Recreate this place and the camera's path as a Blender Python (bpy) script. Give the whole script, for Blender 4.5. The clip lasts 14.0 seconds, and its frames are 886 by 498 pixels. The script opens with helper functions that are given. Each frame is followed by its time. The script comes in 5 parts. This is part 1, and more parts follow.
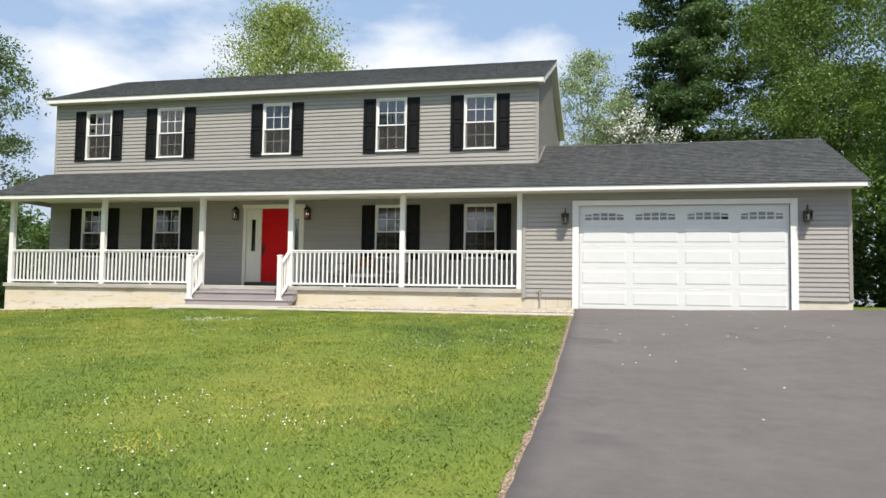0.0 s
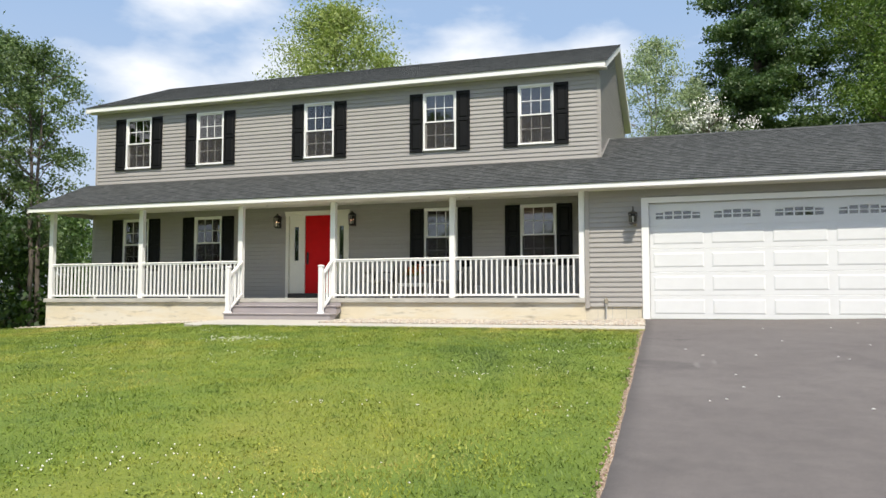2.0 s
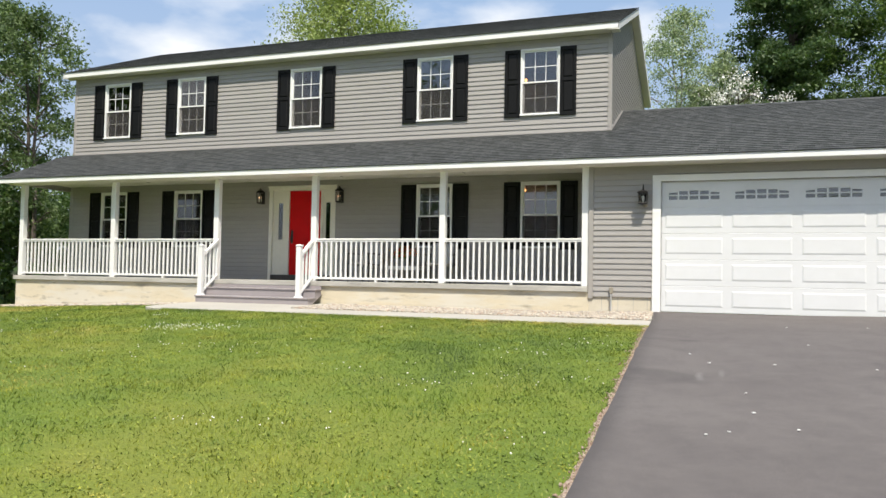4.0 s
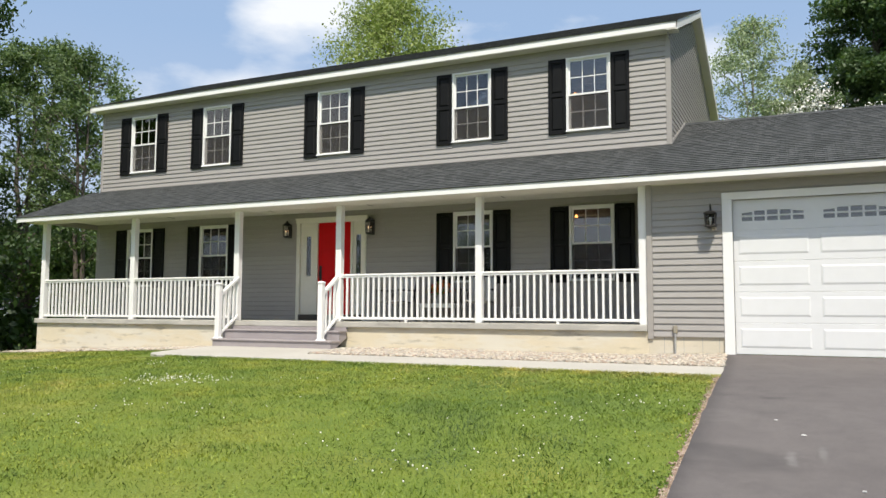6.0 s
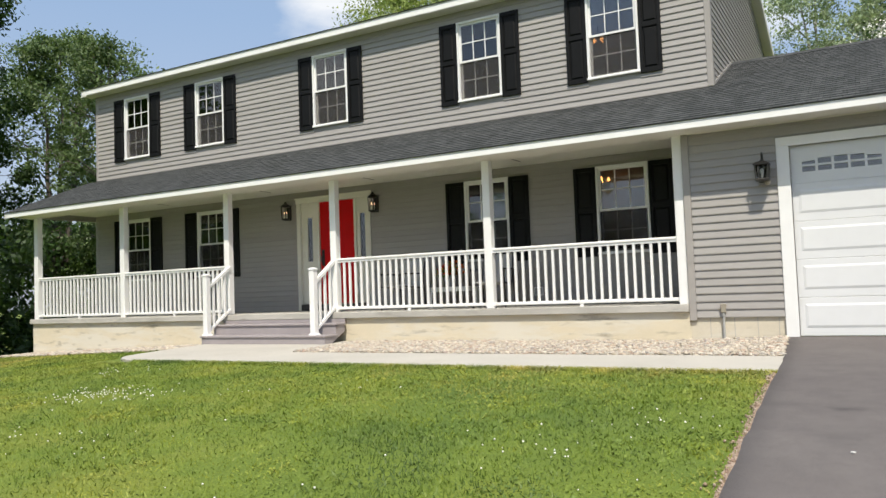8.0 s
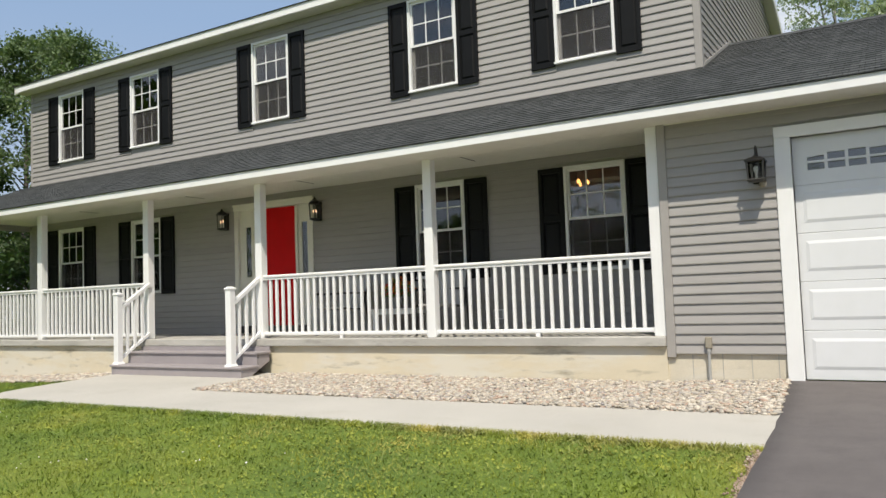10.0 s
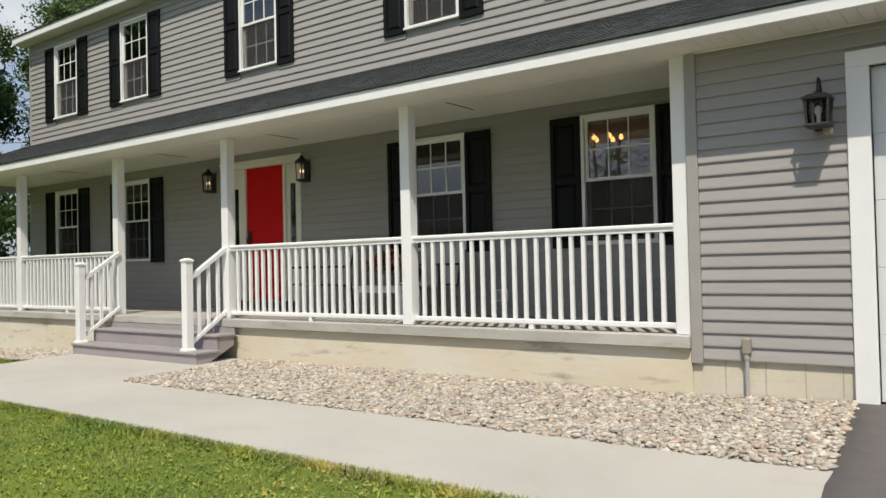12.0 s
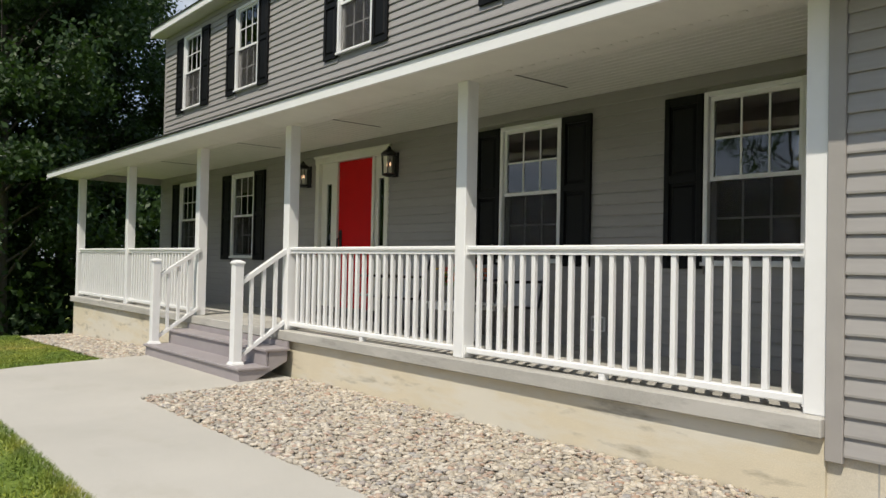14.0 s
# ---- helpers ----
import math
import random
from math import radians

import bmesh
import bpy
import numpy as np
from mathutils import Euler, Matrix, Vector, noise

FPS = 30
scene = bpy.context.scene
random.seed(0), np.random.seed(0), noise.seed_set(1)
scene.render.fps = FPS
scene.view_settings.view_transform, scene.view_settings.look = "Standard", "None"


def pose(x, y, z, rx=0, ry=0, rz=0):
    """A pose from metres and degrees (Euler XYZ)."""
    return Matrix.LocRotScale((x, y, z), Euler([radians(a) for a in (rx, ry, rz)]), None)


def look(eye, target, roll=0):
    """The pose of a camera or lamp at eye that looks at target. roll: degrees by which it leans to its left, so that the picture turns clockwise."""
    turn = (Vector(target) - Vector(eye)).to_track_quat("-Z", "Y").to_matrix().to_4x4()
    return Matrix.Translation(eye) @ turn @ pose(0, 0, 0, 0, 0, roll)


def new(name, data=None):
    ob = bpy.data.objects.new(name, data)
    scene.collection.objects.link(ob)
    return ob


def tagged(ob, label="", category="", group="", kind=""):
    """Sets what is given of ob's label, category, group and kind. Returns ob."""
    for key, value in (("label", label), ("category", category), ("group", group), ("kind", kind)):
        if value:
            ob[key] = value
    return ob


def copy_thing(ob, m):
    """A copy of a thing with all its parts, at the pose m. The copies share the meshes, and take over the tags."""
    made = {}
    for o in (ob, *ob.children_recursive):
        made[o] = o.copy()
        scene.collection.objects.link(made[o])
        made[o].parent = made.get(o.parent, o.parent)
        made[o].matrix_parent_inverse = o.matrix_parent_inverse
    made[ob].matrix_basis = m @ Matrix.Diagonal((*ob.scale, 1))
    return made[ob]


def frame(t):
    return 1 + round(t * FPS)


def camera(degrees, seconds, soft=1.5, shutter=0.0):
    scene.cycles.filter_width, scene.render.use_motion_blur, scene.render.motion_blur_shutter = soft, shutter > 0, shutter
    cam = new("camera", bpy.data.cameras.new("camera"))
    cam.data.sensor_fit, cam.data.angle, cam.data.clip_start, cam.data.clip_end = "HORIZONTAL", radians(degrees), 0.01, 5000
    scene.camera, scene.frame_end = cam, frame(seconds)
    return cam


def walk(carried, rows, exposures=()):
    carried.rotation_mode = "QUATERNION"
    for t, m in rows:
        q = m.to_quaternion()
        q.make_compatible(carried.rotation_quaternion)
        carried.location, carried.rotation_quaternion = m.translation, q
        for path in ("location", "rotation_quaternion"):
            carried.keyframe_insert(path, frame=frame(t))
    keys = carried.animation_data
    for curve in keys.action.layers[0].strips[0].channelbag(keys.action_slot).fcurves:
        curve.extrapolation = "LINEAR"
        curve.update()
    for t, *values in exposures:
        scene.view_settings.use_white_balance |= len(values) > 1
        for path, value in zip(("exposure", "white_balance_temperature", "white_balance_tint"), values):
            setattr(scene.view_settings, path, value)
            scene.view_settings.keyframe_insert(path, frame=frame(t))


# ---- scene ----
cam = camera(59.5, 14.0)
PATH = [
    (0, (-0.032, -0.06, 1.474), (-0.477, 1.886, 1.6), 0.9),
    (0.5, (-0.107, 0.309, 1.523), (-0.542, 2.258, 1.632), -0.2),
    (1, (-0.131, 0.737, 1.534), (-0.642, 2.666, 1.659), 0.5),
    (1.5, (-0.145, 1.185, 1.613), (-0.711, 3.097, 1.763), -0.1),
    (2, (-0.127, 1.63, 1.659), (-0.738, 3.53, 1.791), 0.0),
    (2.5, (-0.021, 2.138, 1.711), (-0.659, 4.029, 1.833), 0.7),
    (5, (0.108, 4.389, 1.805), (-0.61, 6.255, 1.875), 0.0),
    (5.5, (0.06, 4.936, 1.846), (-0.725, 6.772, 1.972), -1.1),
    (6, (0.007, 5.356, 1.881), (-0.833, 7.164, 2.046), 0.3),
    (6.5, (0.018, 5.883, 1.899), (-0.913, 7.647, 2.038), -0.2),
    (7, (-0.019, 6.39, 1.952), (-0.932, 8.164, 2.101), -1.5),
    (7.5, (0.0, 6.897, 1.991), (-0.903, 8.677, 2.114), -1.2),
    (8, (-0.037, 7.502, 1.991), (-1.017, 9.242, 2.101), -2.1),
    (10.5, (-0.046, 10.282, 2.225), (-1.099, 11.977, 2.366), -2.0),
    (11, (-0.08, 10.792, 2.233), (-1.287, 12.384, 2.333), -0.9),
    (11.5, (-0.124, 11.382, 2.27), (-1.297, 13.001, 2.344), 0.3),
    (12, (-0.163, 11.878, 2.32), (-1.351, 13.486, 2.36), -1.3),
    (12.5, (-0.177, 12.447, 2.356), (-1.406, 14.024, 2.413), -0.3),
    (13, (-0.256, 12.986, 2.4), (-1.464, 14.579, 2.43), -1.6),
    (13.5, (-0.323, 13.439, 2.458), (-1.771, 14.819, 2.462), -0.2),
    (14, (-0.45, 13.922, 2.466), (-1.986, 15.202, 2.505), 1.2),
]
EXPOSURES = [(0, 0.37), (2.5, 0.37), (5, 0.32), (7.5, 0.24), (10.5, 0.06), (12, -0.06), (14, -0.12)]
walk(cam, [(t, look(eye, target, roll)) for t, eye, target, roll in PATH], EXPOSURES)

# ---- world, sun ----
SUN_FROM = Vector((0.56, -1.0, 1.72)).normalized()
SUN_ELEV = math.asin(SUN_FROM.z)
SUN_AZ = math.atan2(SUN_FROM.x, SUN_FROM.y)


def make_world():
    w = bpy.data.worlds.new("sky")
    scene.world = w
    w.use_nodes = True
    nt = w.node_tree
    nt.nodes.clear()
    out = nt.nodes.new("ShaderNodeOutputWorld")
    bg = nt.nodes.new("ShaderNodeBackground")
    bg.inputs["Strength"].default_value = 0.115
    sky = nt.nodes.new("ShaderNodeTexSky")
    sky.sky_type = "NISHITA"
    sky.sun_disc = False
    sky.sun_elevation = SUN_ELEV
    sky.sun_rotation = SUN_AZ
    sky.air_density, sky.dust_density, sky.ozone_density = 0.9, 2.5, 1.2
    co = nt.nodes.new("ShaderNodeTexCoord")
    mp = nt.nodes.new("ShaderNodeMapping")
    mp.inputs["Location"].default_value = CLOUD_SHIFT
    mp.inputs["Scale"].default_value = (1.0, 1.0, 2.2)
    n1 = nt.nodes.new("ShaderNodeTexNoise")
    n1.inputs["Scale"].default_value = 2.1
    n1.inputs["Detail"].default_value = 9.0
    n1.inputs["Roughness"].default_value = 0.52
    ramp = nt.nodes.new("ShaderNodeValToRGB")
    ramp.color_ramp.elements[0].position = 0.49
    ramp.color_ramp.elements[0].color = (0.0, 0.0, 0.0, 1)
    ramp.color_ramp.elements[1].position = 0.60
    ramp.color_ramp.elements[1].color = (1, 1, 1, 1)
    dot = nt.nodes.new("ShaderNodeVectorMath")
    dot.operation = "DOT_PRODUCT"
    dot.inputs[1].default_value = Vector(CLOUD_BANK).normalized()
    near = nt.nodes.new("ShaderNodeMapRange")
    near.interpolation_type = "SMOOTHSTEP"
    near.inputs["From Min"].default_value = 0.950
    near.inputs["From Max"].default_value = 0.988
    near.inputs["To Min"].default_value = -0.07
    near.inputs["To Max"].default_value = 0.085
    add = nt.nodes.new("ShaderNodeMath")
    add.operation = "ADD"
    mix = nt.nodes.new("ShaderNodeMix")
    mix.data_type = "RGBA"
    mix.inputs["B"].default_value = CLOUD_COLOUR
    L = nt.links.new
    L(co.outputs["Generated"], mp.inputs["Vector"])
    L(mp.outputs["Vector"], n1.inputs["Vector"])
    L(co.outputs["Generated"], dot.inputs[0])
    L(dot.outputs["Value"], near.inputs["Value"])
    L(n1.outputs["Fac"], add.inputs[0])
    L(near.outputs["Result"], add.inputs[1])
    L(add.outputs["Value"], ramp.inputs["Fac"])
    L(ramp.outputs["Color"], mix.inputs["Factor"])
    haze = nt.nodes.new("ShaderNodeMix")
    haze.data_type = "RGBA"
    haze.inputs["Factor"].default_value = 0.62
    haze.inputs["B"].default_value = (3.3, 4.6, 6.6, 1)
    sep = nt.nodes.new("ShaderNodeSeparateXYZ")
    L(co.outputs["Generated"], sep.inputs["Vector"])
    high = nt.nodes.new("ShaderNodeValToRGB")
    high.color_ramp.elements[0].position = 0.04
    high.color_ramp.elements[0].color = (0.50, 0.54, 0.62, 1)
    high.color_ramp.elements[1].position = 0.34
    high.color_ramp.elements[1].color = (0.33, 0.46, 0.66, 1)
    L(sep.outputs["Z"], high.inputs["Fac"])
    up = nt.nodes.new("ShaderNodeVectorMath")
    up.operation = "SCALE"
    up.inputs["Scale"].default_value = 10.0
    L(high.outputs["Color"], up.inputs[0])
    L(up.outputs["Vector"], haze.inputs["B"])
    L(sky.outputs["Color"], haze.inputs["A"])
    L(haze.outputs["Result"], mix.inputs["A"])
    L(mix.outputs["Result"], bg.inputs["Color"])
    L(bg.outputs["Background"], out.inputs["Surface"])


CLOUD_SHIFT = (0.0, 0.0, 0.0)
CLOUD_COLOUR = (6.9, 7.1, 7.4, 1)
CLOUD_BANK = (-0.44, 0.84, 0.315)
make_world()
sun_data = bpy.data.lights.new("sun", "SUN")
sun_data.energy = 4.45
sun_data.angle = radians(0.5)
sun_data.color = (1.0, 0.925, 0.80)
sun = new("sun", sun_data)
sun.matrix_world = look(SUN_FROM * 60, (0, 0, 0))


# ---- materials ----
class Mat:
    """A node material under construction."""

    def __init__(self, name, rough=0.6, metal=0.0):
        self.m = bpy.data.materials.new(name)
        self.m.use_nodes = True
        self.nt = self.m.node_tree
        self.b = self.nt.nodes["Principled BSDF"]
        self.b.inputs["Roughness"].default_value = rough
        self.b.inputs["Metallic"].default_value = metal
        self.co = None

    def n(self, kind, **values):
        node = self.nt.nodes.new(kind)
        for k, v in values.items():
            node.inputs[k.replace("_", " ")].default_value = v
        return node

    def l(self, a, b):
        self.nt.links.new(a, b)

    def coords(self):
        if self.co is None:
            g = self.n("ShaderNodeNewGeometry")
            self.co = g.outputs["Position"]
        return self.co

    def noise(self, scale, detail=3.0, rough=0.55, stretch=None):
        node = self.n("ShaderNodeTexNoise", Scale=scale, Detail=detail, Roughness=rough)
        src = self.coords()
        if stretch:
            mp = self.n("ShaderNodeMapping", Scale=stretch)
            self.l(src, mp.inputs["Vector"])
            src = mp.outputs["Vector"]
        self.l(src, node.inputs["Vector"])
        return node.outputs["Fac"]

    def ramp(self, fac, stops):
        r = self.n("ShaderNodeValToRGB")
        e = r.color_ramp.elements
        while len(e) < len(stops):
            e.new(0.5)
        for el, (p, c) in zip(e, stops):
            el.position = p
            el.color = (*c, 1)
        self.l(fac, r.inputs["Fac"])
        return r.outputs["Color"]

    def mix(self, fac, a, b, mode="MIX"):
        x = self.n("ShaderNodeMix")
        x.data_type = "RGBA"
        x.blend_type = mode
        for v, key in ((fac, "Factor"), (a, "A"), (b, "B")):
            if isinstance(v, (int, float)):
                x.inputs[key].default_value = v
            elif isinstance(v, tuple):
                x.inputs[key].default_value = (*v, 1)
            else:
                self.l(v, x.inputs[key])
        return x.outputs["Result"]

    def per_object(self):
        return self.n("ShaderNodeObjectInfo").outputs["Random"]

    def per_island(self):
        return self.n("ShaderNodeNewGeometry").outputs["Random Per Island"]

    def colour(self, c):
        if isinstance(c, tuple):
            self.b.inputs["Base Color"].default_value = (*c, 1)
        else:
            self.l(c, self.b.inputs["Base Color"])

    def bump(self, fac, strength=0.3, distance=0.01):
        bp = self.n("ShaderNodeBump", Strength=strength, Distance=distance)
        self.l(fac, bp.inputs["Height"])
        self.l(bp.outputs["Normal"], self.b.inputs["Normal"])


def scaled(c, k):
    return tuple(min(1.0, v * k) for v in c)


def painted(name, c, rough=0.4, vary=0.06, dirt=0.0, dirt_colour=(0.35, 0.32, 0.27), bump=0.08, scale=5.0, fine=120.0):
    """Paint or vinyl: soft patches, fine grain, a little dirt."""
    m = Mat(name, rough)
    a = m.ramp(m.noise(scale, 4), [(0.3, scaled(c, 1 - vary)), (0.7, scaled(c, 1 + vary))])
    if dirt:
        fac = m.ramp(m.noise(2.3, 6, 0.7), [(0.5, (0, 0, 0)), (0.8, (dirt, dirt, dirt))])
        a = m.mix(fac, a, dirt_colour)
    m.colour(a)
    m.bump(m.noise(fine, 2), bump, 0.002)
    return m.m


def siding_material(name, c):
    m = Mat(name, 0.42)
    a = m.ramp(m.noise(14, 4, 0.6, (0.25, 1, 3)), [(0.3, scaled(c, 0.95)), (0.7, scaled(c, 1.04))])
    tint = m.ramp(m.per_object(), [(0.0, (0.95, 0.95, 0.95)), (1.0, (1.03, 1.03, 1.03))])
    a = m.mix(1.0, a, tint, "MULTIPLY")
    fac = m.ramp(m.noise(1.7, 7, 0.7), [(0.5, (0, 0, 0)), (0.85, (0.18, 0.18, 0.18))])
    m.colour(m.mix(fac, a, (0.25, 0.23, 0.2)))
    m.bump(m.noise(60, 3, 0.6, (0.12, 1, 1)), 0.12, 0.003)
    return m.m


def concrete(name, c, stain, amount=0.5, rough=0.85, scale=1.3, grain=160.0, pale=None):
    m = Mat(name, rough)
    a = m.ramp(m.noise(scale, 6, 0.6), [(0.25, scaled(c, 0.9)), (0.75, scaled(c, 1.08))])
    g = m.ramp(m.noise(grain, 2), [(0.3, (0.9, 0.9, 0.9)), (0.7, (1.08, 1.08, 1.08))])
    a = m.mix(1.0, a, g, "MULTIPLY")
    if pale:
        a = m.mix(m.ramp(m.noise(1.1, 5, 0.65, (0.5, 1, 2.2)), [(0.46, (0, 0, 0)), (0.56, (0.75, 0.75, 0.75))]), a, pale)
    fac = m.ramp(m.noise(2.6, 5, 0.62, (0.6, 1, 2.4)), [(0.56, (0, 0, 0)), (0.70, (amount, amount, amount))])
    m.colour(m.mix(fac, a, stain))
    m.bump(m.noise(grain * 0.6, 4), 0.25, 0.004)
    return m.m


def shingle_material():
    m = Mat("shingle", 0.95)
    br = m.n("ShaderNodeTexBrick", Scale=1.0)
    br.inputs["Color1"].default_value = (0.030, 0.033, 0.033, 1)
    br.inputs["Color2"].default_value = (0.066, 0.070, 0.070, 1)
    br.inputs["Mortar"].default_value = (0.012, 0.012, 0.013, 1)
    br.inputs["Mortar Size"].default_value = 0.004
    br.inputs["Brick Width"].default_value = 0.13
    br.inputs["Row Height"].default_value = 0.129
    br.offset = 0.37
    br.squash = 1.0
    mp = m.n("ShaderNodeMapping", Location=(0.0, 0.0, 0.0))
    m.l(m.coords(), mp.inputs["Vector"])
    m.l(mp.outputs["Vector"], br.inputs["Vector"])
    g = m.ramp(m.noise(350, 2), [(0.3, (0.6, 0.6, 0.6)), (0.7, (1.5, 1.5, 1.5))])
    big = m.ramp(m.noise(0.8, 4), [(0.3, (0.92, 0.92, 0.92)), (0.7, (1.08, 1.08, 1.08))])
    a = m.mix(1.0, br.outputs["Color"], g, "MULTIPLY")
    m.colour(m.mix(1.0, a, big, "MULTIPLY"))
    m.bump(m.noise(300, 3), 0.5, 0.004)
    return m.m


SMUDGES = [((-0.30, 13.55), 0.26, 0.22, (0.05, 0.045, 0.045)), ((-0.10, 11.2), 0.09, 0.45, (0.22, 0.21, 0.20)), ((0.10, 11.4), 0.07, 0.5, (0.20, 0.19, 0.18))]


def asphalt_material():
    m = Mat("asphalt", 0.88)
    a = m.ramp(m.noise(0.5, 5, 0.6), [(0.3, (0.106, 0.094, 0.092)), (0.7, (0.132, 0.119, 0.115))])
    g = m.ramp(m.noise(240, 3, 0.7), [(0.3, (0.72, 0.72, 0.72)), (0.72, (1.35, 1.33, 1.3))])
    a = m.mix(1.0, a, g, "MULTIPLY")
    oil = m.ramp(m.noise(0.9, 3, 0.5), [(0.63, (0, 0, 0)), (0.72, (0.4, 0.4, 0.4))])
    a = m.mix(oil, a, (0.06, 0.054, 0.054))
    for (px, py), sx, sy, dark in SMUDGES:
        at = m.n("ShaderNodeVectorMath")
        at.operation = "SUBTRACT"
        at.inputs[1].default_value = (px, py, 0)
        m.l(m.coords(), at.inputs[0])
        mp = m.n("ShaderNodeMapping", Scale=(1 / sx, 1 / sy, 0))
        m.l(at.outputs["Vector"], mp.inputs["Vector"])
        ln = m.n("ShaderNodeVectorMath")
        ln.operation = "LENGTH"
        m.l(mp.outputs["Vector"], ln.inputs[0])
        ad = m.n("ShaderNodeMath")
        m.l(ln.outputs["Value"], ad.inputs[0])
        m.l(m.noise(9, 4), ad.inputs[1])
        fac = m.ramp(ad.outputs["Value"], [(0.6, (0.55, 0.55, 0.55)), (1.0, (0, 0, 0))])
        a = m.mix(fac, a, dark)
    wear = m.ramp(m.noise(3.5, 6, 0.75), [(0.35, (0.9, 0.9, 0.9)), (0.65, (1.1, 1.1, 1.09))])
    a = m.mix(1.0, a, wear, "MULTIPLY")
    m.colour(a)
    m.bump(m.noise(200, 4), 0.45, 0.006)
    return m.m


def ground_material():
    m = Mat("lawn soil", 0.95)
    a = m.ramp(m.noise(0.35, 5, 0.6), [(0.3, (0.085, 0.140, 0.018)), (0.5, (0.135, 0.190, 0.020)), (0.72, (0.22, 0.23, 0.035))])
    g = m.ramp(m.noise(45, 4, 0.7), [(0.3, (0.6, 0.65, 0.55)), (0.7, (1.2, 1.15, 1.1))])
    m.colour(m.mix(1.0, a, g, "MULTIPLY"))
    m.bump(m.noise(60, 4), 0.6, 0.02)
    return m.m


def blade_material():
    m = Mat("grass blade", 0.6)
    patch = m.ramp(m.noise(0.42, 6, 0.66), [(0.34, (0.075, 0.122, 0.021)), (0.46, (0.140, 0.203, 0.023)), (0.57, (0.215, 0.250, 0.031)), (0.69, (0.35, 0.305, 0.080))])
    clump = m.ramp(m.noise(3.2, 4, 0.6), [(0.34, (0.58, 0.68, 0.70)), (0.55, (1.06, 1.04, 1.0)), (0.70, (1.32, 1.20, 1.0))])
    patch = m.mix(1.0, patch, clump, "MULTIPLY")
    each = m.ramp(m.per_island(), [(0.0, (0.86, 0.9, 0.86)), (0.6, (1.03, 1.03, 1.0)), (1.0, (1.18, 1.12, 1.08))])
    m.colour(m.mix(1.0, patch, each, "MULTIPLY"))
    m.b.inputs["Subsurface Weight"].default_value = 0.0
    return m.m


def stone_material():
    m = Mat("river stone", 0.75)
    a = m.ramp(m.per_island(), [(0.0, (0.27, 0.255, 0.23)), (0.2, (0.55, 0.50, 0.41)), (0.4, (0.40, 0.39, 0.37)), (0.6, (0.70, 0.66, 0.58)), (0.78, (0.52, 0.47, 0.40)), (0.9, (0.46, 0.34, 0.27)), (1.0, (0.36, 0.36, 0.37))])
    a = m.mix(1.0, a, (0.88, 0.84, 0.79), "MULTIPLY")
    g = m.ramp(m.noise(90, 3), [(0.3, (0.8, 0.8, 0.8)), (0.7, (1.15, 1.15, 1.15))])
    m.colour(m.mix(1.0, a, g, "MULTIPLY"))
    return m.m


def leaf_material(name, dark, light):
    m = Mat(name, 0.55)
    a = m.ramp(m.per_island(), [(0.0, dark), (1.0, light)])
    big = m.ramp(m.noise(0.5, 3), [(0.3, (0.75, 0.78, 0.75)), (0.7, (1.2, 1.2, 1.15))])
    m.colour(m.mix(1.0, a, big, "MULTIPLY"))
    tr = m.n("ShaderNodeBsdfTranslucent")
    m.l(m.mix(1.0, a, (1.2, 1.3, 0.7), "MULTIPLY"), tr.inputs["Color"])
    mx = m.n("ShaderNodeMixShader", Fac=0.3)
    out = m.nt.nodes["Material Output"]
    m.l(m.b.outputs["BSDF"], mx.inputs[1])
    m.l(tr.outputs["BSDF"], mx.inputs[2])
    m.l(mx.outputs["Shader"], out.inputs["Surface"])
    return m.m


def bark_material(name, c):
    m = Mat(name, 0.9)
    m.colour(m.ramp(m.noise(9, 5, 0.6, (1, 1, 0.25)), [(0.3, scaled(c, 0.55)), (0.7, scaled(c, 1.3))]))
    m.bump(m.noise(18, 4, 0.6, (1, 1, 0.2)), 0.6, 0.03)
    return m.m


def glass_material(name="window glass", ior=2.2, tint=(0.66, 0.68, 0.68)):
    m = Mat(name)
    nt = m.nt
    nt.nodes.remove(m.b)
    tr = m.n("ShaderNodeBsdfTransparent")
    tr.inputs["Color"].default_value = (*tint, 1)
    gl = m.n("ShaderNodeBsdfGlossy", Roughness=0.015)
    fr = m.n("ShaderNodeFresnel", IOR=ior)
    mx = m.n("ShaderNodeMixShader")
    bp = m.n("ShaderNodeBump", Strength=0.04, Distance=0.02)
    m.l(m.noise(2.5, 2), bp.inputs["Height"])
    m.l(bp.outputs["Normal"], gl.inputs["Normal"])
    m.l(fr.outputs["Fac"], mx.inputs["Fac"])
    m.l(tr.outputs["BSDF"], mx.inputs[1])
    m.l(gl.outputs["BSDF"], mx.inputs[2])
    m.l(mx.outputs["Shader"], nt.nodes["Material Output"].inputs["Surface"])
    return m.m


def glow_material(name, c, strength):
    m = Mat(name, 0.4)
    m.colour(c)
    m.b.inputs["Emission Color"].default_value = (*c, 1)
    m.b.inputs["Emission Strength"].default_value = strength
    return m.m


